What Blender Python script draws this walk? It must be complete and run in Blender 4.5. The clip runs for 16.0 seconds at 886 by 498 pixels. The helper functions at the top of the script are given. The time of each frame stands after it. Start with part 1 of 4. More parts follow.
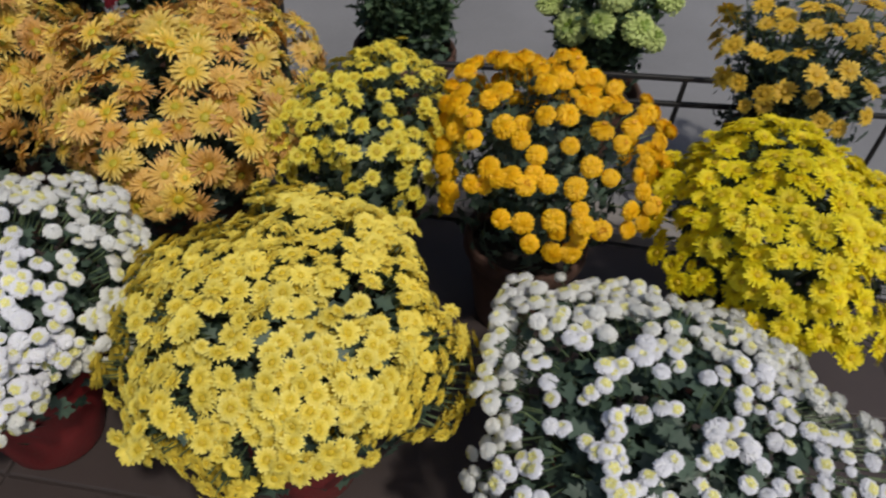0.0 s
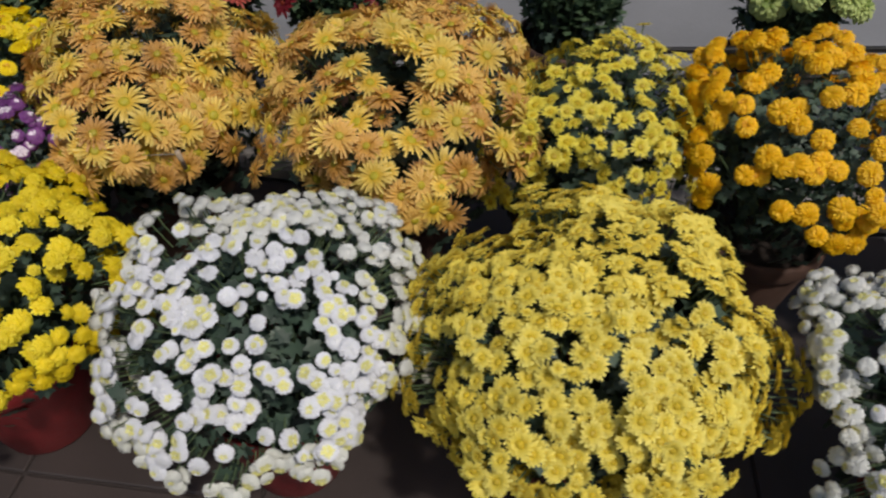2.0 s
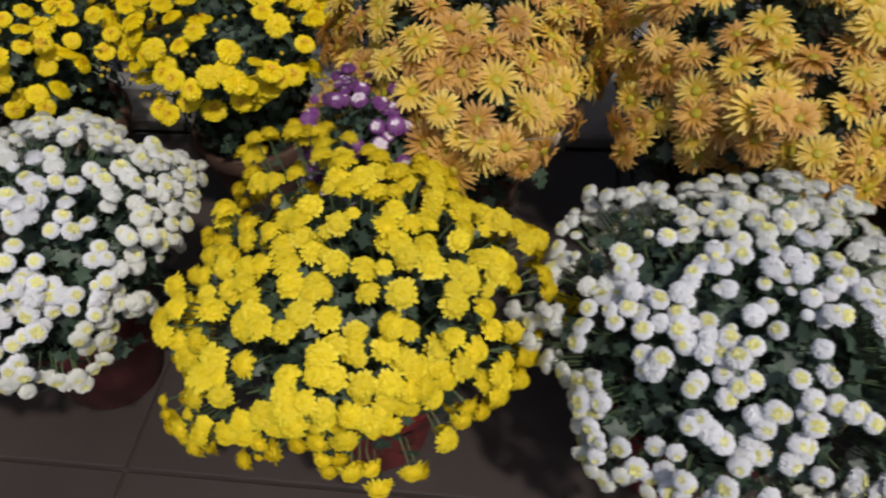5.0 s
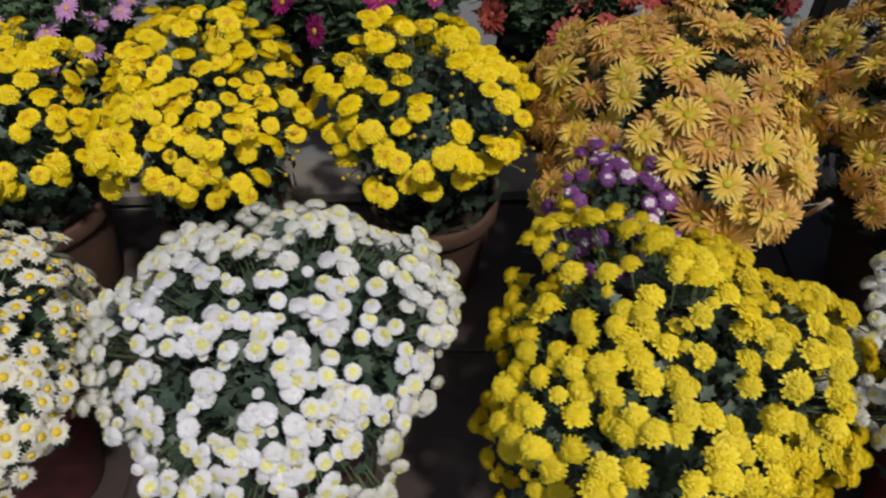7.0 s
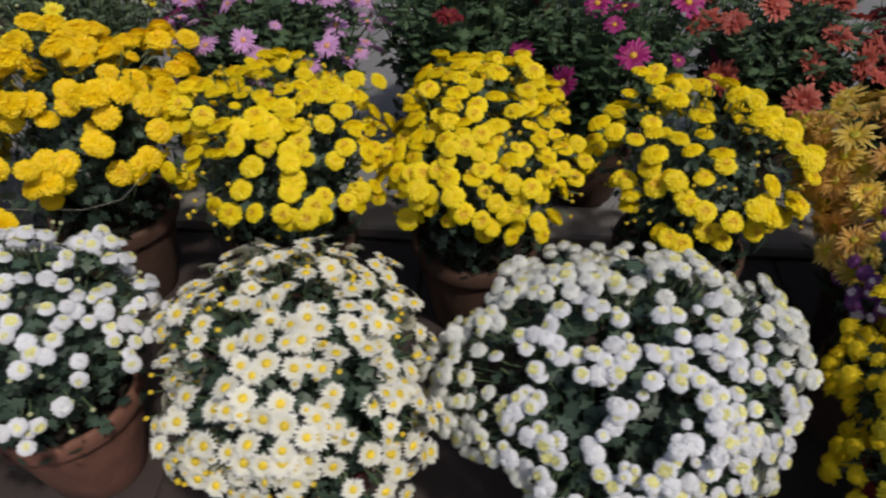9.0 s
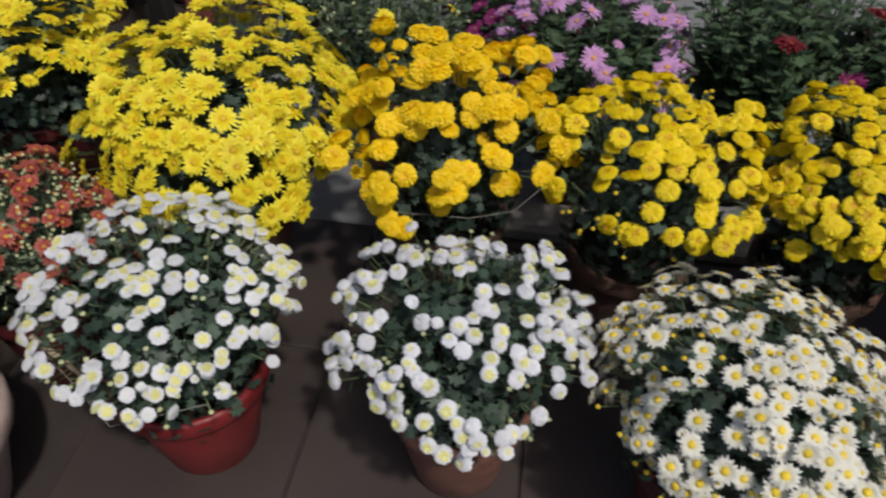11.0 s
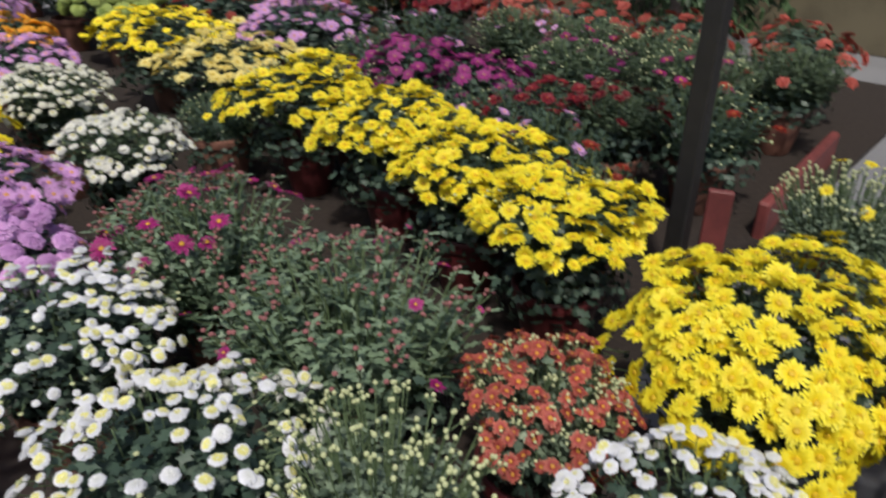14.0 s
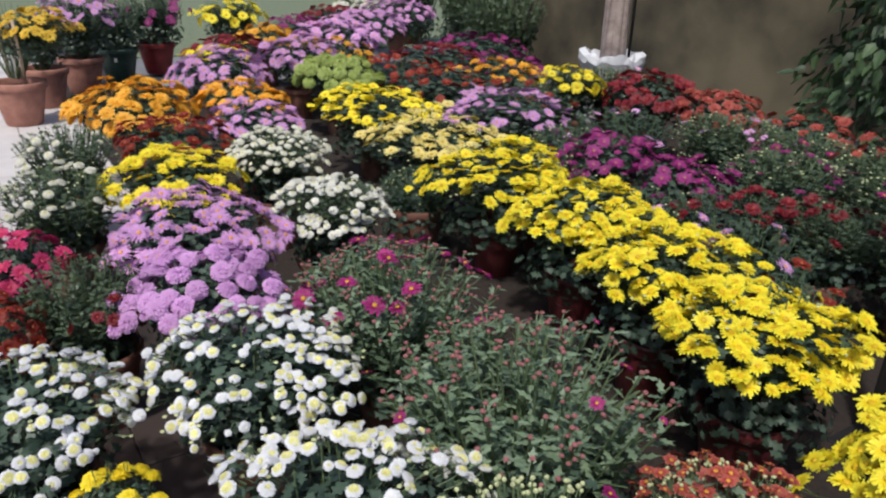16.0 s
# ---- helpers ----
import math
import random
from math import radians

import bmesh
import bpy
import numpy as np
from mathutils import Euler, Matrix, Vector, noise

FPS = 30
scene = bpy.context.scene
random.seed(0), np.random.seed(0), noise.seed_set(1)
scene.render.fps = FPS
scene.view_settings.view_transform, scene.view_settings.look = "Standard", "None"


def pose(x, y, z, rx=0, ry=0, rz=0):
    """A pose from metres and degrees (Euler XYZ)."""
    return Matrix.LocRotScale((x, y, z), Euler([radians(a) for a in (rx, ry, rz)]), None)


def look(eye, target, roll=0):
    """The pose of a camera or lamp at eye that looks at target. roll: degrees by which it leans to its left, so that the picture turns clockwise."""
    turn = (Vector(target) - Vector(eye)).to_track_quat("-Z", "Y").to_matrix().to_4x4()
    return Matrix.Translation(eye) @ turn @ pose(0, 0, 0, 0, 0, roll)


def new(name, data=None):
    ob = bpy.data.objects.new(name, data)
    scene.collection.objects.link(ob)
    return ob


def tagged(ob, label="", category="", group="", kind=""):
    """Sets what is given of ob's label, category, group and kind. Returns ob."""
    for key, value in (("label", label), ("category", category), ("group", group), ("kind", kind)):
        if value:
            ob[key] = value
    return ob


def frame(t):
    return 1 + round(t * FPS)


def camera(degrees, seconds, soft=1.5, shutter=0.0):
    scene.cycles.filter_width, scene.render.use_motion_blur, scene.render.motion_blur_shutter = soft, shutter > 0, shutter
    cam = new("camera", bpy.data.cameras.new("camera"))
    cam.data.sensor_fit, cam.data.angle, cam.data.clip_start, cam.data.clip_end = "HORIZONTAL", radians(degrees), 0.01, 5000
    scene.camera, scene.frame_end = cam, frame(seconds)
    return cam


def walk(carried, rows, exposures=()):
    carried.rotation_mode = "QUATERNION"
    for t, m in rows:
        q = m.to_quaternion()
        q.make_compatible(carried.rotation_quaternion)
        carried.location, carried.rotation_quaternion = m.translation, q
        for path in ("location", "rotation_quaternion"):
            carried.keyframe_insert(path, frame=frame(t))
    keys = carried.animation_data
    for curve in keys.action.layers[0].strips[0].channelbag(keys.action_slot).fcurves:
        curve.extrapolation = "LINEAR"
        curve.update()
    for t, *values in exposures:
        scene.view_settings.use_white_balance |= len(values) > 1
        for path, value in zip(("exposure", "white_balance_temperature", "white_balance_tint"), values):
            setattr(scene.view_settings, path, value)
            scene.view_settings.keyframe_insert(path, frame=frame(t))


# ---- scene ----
import collections

cam = camera(63.2, 16.0, soft=2.2, shutter=0.35)
PATH = [
    (0, (0.131, -0.766, 1.404), (0.045, 0.688, 0.032), 6.3),
    (0.5, (0.061, -0.722, 1.376), (-0.091, 0.666, -0.056), 5.6),
    (1, (-0.026, -0.724, 1.37), (-0.197, 0.657, -0.067), 3.8),
    (1.5, (-0.177, -0.744, 1.368), (-0.359, 0.671, -0.034), 1.6),
    (2, (-0.313, -0.749, 1.347), (-0.48, 0.677, -0.045), 0.9),
    (2.5, (-0.446, -0.678, 1.336), (-0.594, 0.735, -0.072), 0.7),
    (3, (-0.559, -0.604, 1.341), (-0.693, 0.786, -0.091), 0.3),
    (3.5, (-0.626, -0.596, 1.334), (-0.736, 0.762, -0.13), 0.2),
    (4, (-0.751, -0.616, 1.333), (-0.868, 0.716, -0.154), -0.9),
    (4.5, (-0.891, -0.649, 1.326), (-1.043, 0.658, -0.18), -2.3),
    (5, (-0.999, -0.645, 1.306), (-1.193, 0.65, -0.206), -3.3),
    (5.2, (-1.054, -0.613, 1.297), (-1.265, 0.69, -0.205), -3.4),
    (7.3, (-1.588, -0.594, 1.362), (-1.657, 0.805, -0.066), -2.8),
    (7.5, (-1.641, -0.622, 1.366), (-1.71, 0.805, -0.034), -2.2),
    (8, (-1.741, -0.652, 1.363), (-1.852, 0.82, 0.014), -0.5),
    (8.2, (-1.783, -0.649, 1.358), (-1.913, 0.831, 0.018), -0.7),
    (10.3, (-2.614, -0.741, 1.43), (-2.562, 0.699, 0.043), 4.3),
    (10.5, (-2.655, -0.75, 1.427), (-2.686, 0.697, 0.047), 3.8),
    (11, (-2.76, -0.731, 1.428), (-2.969, 0.714, 0.062), 1.3),
    (11.5, (-2.836, -0.694, 1.439), (-3.181, 0.719, 0.067), -2.3),
    (12, (-2.915, -0.67, 1.437), (-3.399, 0.704, 0.067), -4.3),
    (12.5, (-2.992, -0.685, 1.439), (-3.582, 0.683, 0.104), -4.0),
    (13, (-3.069, -0.72, 1.444), (-3.791, 0.651, 0.179), -2.7),
    (13.5, (-3.14, -0.76, 1.451), (-4.068, 0.583, 0.295), -1.2),
    (14, (-3.159, -0.794, 1.471), (-4.334, 0.502, 0.5), 0.1),
    (14.5, (-3.165, -0.813, 1.473), (-4.503, 0.404, 0.62), 0.5),
    (15, (-3.188, -0.83, 1.467), (-4.64, 0.28, 0.655), 0.9),
    (15.5, (-3.198, -0.833, 1.467), (-4.71, 0.213, 0.68), 1.4),
    (16, (-3.2, -0.842, 1.47), (-4.747, 0.169, 0.706), 2.0),
]
walk(cam, [(t, look(eye, target, roll)) for t, eye, target, roll in PATH], [(0.0, -0.46, 6600, 10), (5.0, -0.44, 6650, 10), (9.0, -0.44, 6700, 10), (12.5, -0.24, 6500, 10), (14.5, 0.02, 6550, 10), (16.0, 0.08, 6350, 10)])

# ---- light ----
SUN_ELEVATION, SUN_AZIMUTH = 60.0, 142.0
world = bpy.data.worlds.new("daylight")
scene.world = world
world.use_nodes = True
sky = world.node_tree.nodes.new("ShaderNodeTexSky")
sky.sky_type, sky.sun_disc = "NISHITA", False
sky.sun_elevation, sky.sun_rotation = radians(SUN_ELEVATION), radians(SUN_AZIMUTH)
sky.air_density, sky.dust_density = 1.0, 3.0
world.node_tree.nodes["Background"].inputs["Strength"].default_value = 0.105
world.node_tree.links.new(sky.outputs["Color"], world.node_tree.nodes["Background"].inputs["Color"])
sun_data = bpy.data.lights.new("sun", "SUN")
sun_data.energy, sun_data.angle, sun_data.color = 3.0, radians(3), (1.0, 0.95, 0.86)
sun = new("sun", sun_data)
az = radians(SUN_AZIMUTH)
sun.matrix_world = look((9 * math.sin(az), 9 * math.cos(az), 9 * math.tan(radians(SUN_ELEVATION))), (0, 0, 0))


# ---- materials ----
def material(name, rough=0.6, metallic=0.0):
    m = bpy.data.materials.new(name)
    m.use_nodes = True
    b = m.node_tree.nodes["Principled BSDF"]
    b.inputs["Roughness"].default_value, b.inputs["Metallic"].default_value = rough, metallic
    return m, m.node_tree.nodes, m.node_tree.links, b


def ramp(nodes, links, source, stops):
    r = nodes.new("ShaderNodeValToRGB")
    while len(r.color_ramp.elements) < len(stops):
        r.color_ramp.elements.new(0.5)
    for e, (p, c) in zip(r.color_ramp.elements, stops):
        e.position, e.color = p, (*c, 1)
    links.new(source, r.inputs["Fac"])
    return r.outputs["Color"]


def surface(name, dark, light, scale=6.0, rough=0.6, metallic=0.0, bump=0.2, grain=120.0, low=0.42, high=0.95):
    """A worn surface: broad stains, fine grain and relief."""
    m, n, l, b = material(name, rough, metallic)
    at = n.new("ShaderNodeNewGeometry").outputs["Position"]
    broad, fine = n.new("ShaderNodeTexNoise"), n.new("ShaderNodeTexNoise")
    for tex, s, d in ((broad, scale, 8.0), (fine, grain, 4.0)):
        tex.inputs["Scale"].default_value, tex.inputs["Detail"].default_value = s, d
        l.new(at, tex.inputs["Vector"])
    mix = n.new("ShaderNodeMath")
    mix.operation = "MULTIPLY_ADD"
    l.new(fine.outputs["Fac"], mix.inputs[0])
    mix.inputs[1].default_value = 0.35
    l.new(broad.outputs["Fac"], mix.inputs[2])
    info = n.new("ShaderNodeObjectInfo")
    shift = n.new("ShaderNodeMath")
    shift.operation = "MULTIPLY_ADD"
    l.new(info.outputs["Random"], shift.inputs[0])
    shift.inputs[1].default_value = 0.16
    l.new(mix.outputs[0], shift.inputs[2])
    col = ramp(n, l, shift.outputs[0], [(low, dark), (high, light)])
    l.new(col, b.inputs["Base Color"])
    rr = n.new("ShaderNodeMath")
    rr.operation = "MULTIPLY_ADD"
    l.new(fine.outputs["Fac"], rr.inputs[0])
    rr.inputs[1].default_value, rr.inputs[2].default_value = 0.25, rough - 0.12
    l.new(rr.outputs[0], b.inputs["Roughness"])
    bp = n.new("ShaderNodeBump")
    bp.inputs["Strength"].default_value, bp.inputs["Distance"].default_value = bump, 0.004
    l.new(mix.outputs[0], bp.inputs["Height"])
    l.new(bp.outputs["Normal"], b.inputs["Normal"])
    return m


def petal_material(name, inner, outer, vary=0.25, glow=0.25, pale=None):
    """Thin petals: colour runs from the heart to the tips, and differs a little from bloom to bloom."""
    m, n, l, b = material(name, 0.55)
    co = n.new("ShaderNodeTexCoord").outputs["Object"]
    dist = n.new("ShaderNodeVectorMath")
    dist.operation = "LENGTH"
    l.new(co, dist.inputs[0])
    col = ramp(n, l, dist.outputs["Value"], [(0.25, inner), (0.95, outer)])
    info = n.new("ShaderNodeObjectInfo")
    noise_t = n.new("ShaderNodeTexNoise")
    noise_t.inputs["Scale"].default_value, noise_t.inputs["Detail"].default_value = 4.0, 3.0
    l.new(co, noise_t.inputs["Vector"])
    geo = n.new("ShaderNodeNewGeometry")
    mix3 = n.new("ShaderNodeMath")
    mix3.operation = "ADD"
    l.new(info.outputs["Random"], mix3.inputs[0])
    isl = n.new("ShaderNodeMath")
    isl.operation = "MULTIPLY_ADD"
    l.new(geo.outputs["Random Per Island"], isl.inputs[0])
    isl.inputs[1].default_value = 0.4
    l.new(noise_t.outputs["Fac"], isl.inputs[2])
    l.new(isl.outputs[0], mix3.inputs[1])
    val = n.new("ShaderNodeMapRange")
    l.new(mix3.outputs[0], val.inputs["Value"])
    val.inputs["From Min"].default_value, val.inputs["From Max"].default_value = 0.3, 1.9
    val.inputs["To Min"].default_value, val.inputs["To Max"].default_value = 1.0 - vary, 1.0 + vary * 0.5
    hue = n.new("ShaderNodeHueSaturation")
    l.new(col, hue.inputs["Color"])
    l.new(val.outputs["Result"], hue.inputs["Value"])
    out = hue.outputs["Color"]
    if pale:
        mixc = n.new("ShaderNodeMix")
        mixc.data_type = "RGBA"
        pw = n.new("ShaderNodeMath")
        pw.operation = "POWER"
        l.new(info.outputs["Random"], pw.inputs[0])
        pw.inputs[1].default_value = 2.0
        l.new(pw.outputs[0], mixc.inputs["Factor"])
        l.new(out, mixc.inputs["A"])
        mixc.inputs["B"].default_value = (*pale, 1)
        out = mixc.outputs["Result"]
    l.new(out, b.inputs["Base Color"])
    tr = n.new("ShaderNodeBsdfTranslucent")
    l.new(out, tr.inputs["Color"])
    ms = n.new("ShaderNodeMixShader")
    ms.inputs["Fac"].default_value = glow
    l.new(b.outputs["BSDF"], ms.inputs[1])
    l.new(tr.outputs["BSDF"], ms.inputs[2])
    l.new(ms.outputs["Shader"], n["Material Output"].inputs["Surface"])
    return m


def leaf_material(name, dark, light):
    m, n, l, b = material(name, 0.5)
    geo, info = n.new("ShaderNodeNewGeometry"), n.new("ShaderNodeObjectInfo")
    tex = n.new("ShaderNodeTexNoise")
    tex.inputs["Scale"].default_value = 60.0
    l.new(geo.outputs["Position"], tex.inputs["Vector"])
    add = n.new("ShaderNodeMath")
    add.operation = "MULTIPLY_ADD"
    l.new(tex.outputs["Fac"], add.inputs[0])
    add.inputs[1].default_value = 0.5
    l.new(geo.outputs["Random Per Island"], add.inputs[2])
    col = ramp(n, l, add.outputs[0], [(0.25, dark), (1.0, light)])
    l.new(col, b.inputs["Base Color"])
    tr = n.new("ShaderNodeBsdfTranslucent")
    l.new(col, tr.inputs["Color"])
    ms = n.new("ShaderNodeMixShader")
    ms.inputs["Fac"].default_value = 0.2
    l.new(b.outputs["BSDF"], ms.inputs[1])
    l.new(tr.outputs["BSDF"], ms.inputs[2])
    l.new(ms.outputs["Shader"], n["Material Output"].inputs["Surface"])
    return m


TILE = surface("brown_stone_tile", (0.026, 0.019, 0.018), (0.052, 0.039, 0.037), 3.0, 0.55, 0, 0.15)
# Lighter aisle paving, its colour raised further for open sky light and haze.
PALE_HAZY_TILE = surface("pale_hazy_stone_tile", (0.42, 0.39, 0.39), (0.60, 0.57, 0.57), 3.0, 0.6, 0, 0.15)
GROUT = surface("dark_grout", (0.018, 0.013, 0.013), (0.036, 0.027, 0.026), 10, 0.9)
CONCRETE = surface("grey_concrete", (0.12, 0.122, 0.13), (0.21, 0.212, 0.226), 1.2, 0.8, 0, 0.25)
KERB = surface("pale_kerb_stone", (0.12, 0.11, 0.10), (0.24, 0.22, 0.21), 5, 0.8)
WALL = surface("stained_beige_wall", (0.020, 0.016, 0.010), (0.145, 0.122, 0.076), 1.1, 0.85, 0, 0.3, 120.0, 0.56, 0.88)
LAWN = surface("lawn_green", (0.10, 0.13, 0.08), (0.17, 0.2, 0.125), 8, 0.9, 0, 0.6)
IRON = surface("black_iron", (0.004, 0.004, 0.004), (0.013, 0.012, 0.012), 20, 0.65, 0.0)
RED_PLASTIC = surface("red_plastic", (0.12, 0.009, 0.010), (0.23, 0.02, 0.022), 12, 0.45, 0, 0.08)
MAROON = surface("maroon_plastic", (0.042, 0.007, 0.008), (0.095, 0.014, 0.016), 12, 0.5, 0, 0.08)
TERRACOTTA = surface("terracotta", (0.10, 0.042, 0.03), (0.23, 0.10, 0.07), 14, 0.8, 0, 0.3)
# Terracotta again, paled to give the far pots their bright haze.
HAZY_TERRACOTTA = surface("hazy_terracotta", (0.24, 0.10, 0.075), (0.42, 0.2, 0.15), 14, 0.8, 0, 0.3)
BROWN_CLAY = surface("brown_clay", (0.04, 0.02, 0.014), (0.10, 0.05, 0.035), 14, 0.8, 0, 0.3)
GREEN_PLASTIC = surface("dark_green_plastic", (0.012, 0.03, 0.025), (0.035, 0.07, 0.055), 12, 0.45, 0, 0.08)
CEMENT = surface("pinkish_cement", (0.18, 0.13, 0.115), (0.38, 0.30, 0.27), 14, 0.85, 0, 0.3)
# Pot soil, coloured near black to hold the shade between crowded plants too.
SOIL_AND_SHADE = surface("dark_soil_and_shade", (0.007, 0.005, 0.004), (0.028, 0.019, 0.015), 40, 0.95, 0, 0.8)
RED_PAINT = surface("faded_red_board", (0.085, 0.02, 0.02), (0.20, 0.048, 0.045), 8, 0.6)
SACK = surface("white_plastic_sack", (0.34, 0.35, 0.39), (0.66, 0.67, 0.70), 10, 0.5, 0, 0.5)
BARK = surface("pale_grey_bark", (0.16, 0.12, 0.11), (0.45, 0.37, 0.34), 10, 0.9, 0, 1.0)
CANE = surface("dry_cane", (0.28, 0.2, 0.13), (0.55, 0.44, 0.32), 20, 0.8)
WIRE = surface("grey_wire", (0.14, 0.135, 0.12), (0.28, 0.27, 0.24), 20, 0.5)
LEAF = leaf_material("dark_leaf", (0.020, 0.040, 0.029), (0.066, 0.108, 0.076))
GREY_LEAF = leaf_material("grey_green_leaf", (0.030, 0.050, 0.032), (0.115, 0.160, 0.095))
TIP_LEAF = leaf_material("silver_green_leaf", (0.054, 0.092, 0.056), (0.20, 0.28, 0.175))
MID_LEAF = leaf_material("mid_green_leaf", (0.020, 0.044, 0.022), (0.085, 0.14, 0.07))
PALE_LEAF = leaf_material("pale_green_leaf", (0.08, 0.12, 0.085), (0.24, 0.31, 0.21))
BROAD = leaf_material("creeper_leaf", (0.010, 0.026, 0.012), (0.075, 0.13, 0.055))
STEM = surface("green_stem", (0.04, 0.07, 0.03), (0.12, 0.17, 0.08), 30, 0.6)
BUD = petal_material("bud_green", (0.34, 0.40, 0.20), (0.56, 0.60, 0.33), 0.4, 0.1)

PINK_BUD = petal_material("bud_pink", (0.16, 0.12, 0.06), (0.26, 0.10, 0.10), 0.4, 0.1)


# ---- mesh helpers ----
class Build:
    """Collects faces for one mesh."""

    def __init__(self):
        self.v, self.f, self.m = [], [], []

    def add(self, verts, faces, mat=0):
        k = len(self.v)
        self.v += [tuple(p) for p in verts]
        self.f += [tuple(i + k for i in q) for q in faces]
        self.m += [mat] * len(faces)

    def join(self, i, j, mat):
        """Ties two points to the first one, the hub of a bloom."""
        self.f.append((0, i, j))
        self.m.append(mat)

    def mesh(self, name, mats, smooth=False):
        me = bpy.data.meshes.new(name)
        me.from_pydata(self.v, [], self.f)
        for mt in mats:
            me.materials.append(mt)
        me.polygons.foreach_set("material_index", self.m)
        if smooth:
            me.polygons.foreach_set("use_smooth", [True] * len(self.f))
        me.update()
        return me


def part(name, mesh, parent, label="", at=None):
    ob = new(name, mesh)
    ob.parent = parent
    if at is not None:
        ob.matrix_local = at
    if label:
        ob["label"] = label
    return ob


def dome(b, r, h, z, mat, seg=10, rings=3, full=False):
    """A low dome, or with full a whole ball."""
    verts, faces = [], []
    steps = rings * 2 if full else rings
    for k in range(steps + 1):
        a = math.pi / 2 * k / rings
        for s in range(seg):
            t = 2 * math.pi * s / seg
            verts.append((r * max(0.02, math.sin(a)) * math.cos(t), r * max(0.02, math.sin(a)) * math.sin(t), z + h * math.cos(a)))
    for k in range(steps):
        for s in range(seg):
            s2 = (s + 1) % seg
            faces.append((k * seg + s, (k + 1) * seg + s, (k + 1) * seg + s2, k * seg + s2))
    b.add(verts, faces, mat)


def petal(b, turn, r0, z0, r1, z1, w, mat, cup=0.0, blunt=False, bend=0.0):
    """One petal from radius r0, height z0 out to r1, z1."""
    c, s = math.cos(turn), math.sin(turn)
    rm, zm = r0 + (r1 - r0) * 0.62, z0 + (z1 - z0) * 0.62 + bend

    def put(r, side, z):
        return (r * c - side * s, r * s + side * c, z)
    if blunt:
        verts = [put(r0, -w * 0.35, z0), put(r0, w * 0.35, z0), put(rm, w * 0.55, zm + cup), put(rm, -w * 0.55, zm + cup), put(rm, 0, zm), put(r1, w * 0.28, z1), put(r1, -w * 0.28, z1)]
        b.add(verts, [(0, 1, 2, 4), (0, 4, 3), (3, 4, 6), (4, 2, 5), (4, 5, 6)], mat)
        b.join(len(b.v) - 7, len(b.v) - 6, mat)
    else:
        verts = [put(r0, -w * 0.3, z0), put(r0, w * 0.3, z0), put(rm, w * 0.5, zm + cup), put(rm, -w * 0.5, zm + cup), put(r1, 0, z1)]
        b.add(verts, [(0, 1, 2, 3), (3, 2, 4)], mat)
        b.join(len(b.v) - 5, len(b.v) - 4, mat)


def daisy(rows, heart, heart_h, seed, width=1.0, blunt=False, droop=0.1):
    """An open bloom of radius 1: rows of (petals, outer radius, rise)."""
    rnd, b = random.Random(seed), Build()
    b.v.append((0.0, 0.0, 0.0))
    for k, (count, reach, rise) in enumerate(rows):
        for i in range(count):
            turn = 2 * math.pi * (i + 0.5 * (k % 2) + rnd.uniform(-0.25, 0.25)) / count
            length = reach * rnd.uniform(0.85, 1.06)
            w = width * 2 * math.pi * reach * 0.62 / count * rnd.uniform(0.8, 1.1)
            petal(b, turn, heart * 0.7, 0.02 * k, length, rise + rnd.uniform(-0.1, 0.08) - droop * rnd.random(), w, 0, 0.03, blunt, rnd.uniform(0.0, 0.07))
    dome(b, heart, heart_h, 0.03 * len(rows), 1, 10, 2)
    b.join(len(b.v) - 1, len(b.v) - 2, 1)
    return b


def pompon(seed, rings, flat=0.75, heart=0.3, core=0.84, width=0.95, base=0.0, b=None, scale=1.0):
    """A dense button bloom of radius 1: rings of short reflexed petals over a core, the inmost ones forming the heart."""
    rnd = random.Random(seed)
    if b is None:
        b = Build()
        b.v.append((0.0, 0.0, 0.0))
    start = len(b.v)
    dome(b, core, core * flat, 0.0, 0, 10, 3, True)
    b.join(len(b.v) - 1, len(b.v) - 2, 0)
    for k in range(rings):
        a = 104 - 88 * k / max(1, rings - 1)
        count = max(6, int(23 * math.sin(radians(a))))
        mat = 1 if heart and a < 90 * heart else 0
        for i in range(count):
            turn = 2 * math.pi * (i + 0.5 * (k % 2) + rnd.uniform(-0.3, 0.3)) / count
            a1, a0 = radians(a + rnd.uniform(-3, 9)), radians(max(3, a - 24))
            r1, r0 = rnd.uniform(0.95, 1.1), core * 0.95
            w = width * 2 * math.pi * math.sin(radians(a)) / count
            c, q, ins, tip = math.cos(turn), math.sin(turn), r0 * math.sin(a0), r1 * math.sin(a1)
            zi, zt, wi, wt = r0 * flat * math.cos(a0), r1 * flat * math.cos(a1), w * 0.34, w * 0.46
            b.add([(ins * c + wi * q, ins * q - wi * c, zi), (ins * c - wi * q, ins * q + wi * c, zi), (tip * c - wt * q, tip * q + wt * c, zt), (tip * c + wt * q, tip * q - wt * c, zt), (1.04 * tip * c, 1.04 * tip * q, zt + 0.05)], [(0, 1, 4), (1, 2, 4), (0, 4, 3)], mat)
            b.join(len(b.v) - 5, len(b.v) - 4, mat)
    for i in range(start, len(b.v)):
        x, y, z = b.v[i]
        b.v[i] = (x * scale, y * scale, z * scale + base)
    return b


def frilled(seed):
    """A bloom with a frill of outer petals round a dense button."""
    b = daisy([(15, 1.0, -0.08), (14, 0.92, 0.04), (12, 0.8, 0.14)], 0.2, 0.05, seed, 1.2, True)
    return pompon(seed + 5, 5, 0.8, 0.0, 0.84, 0.95, 0.14, b, 0.66)


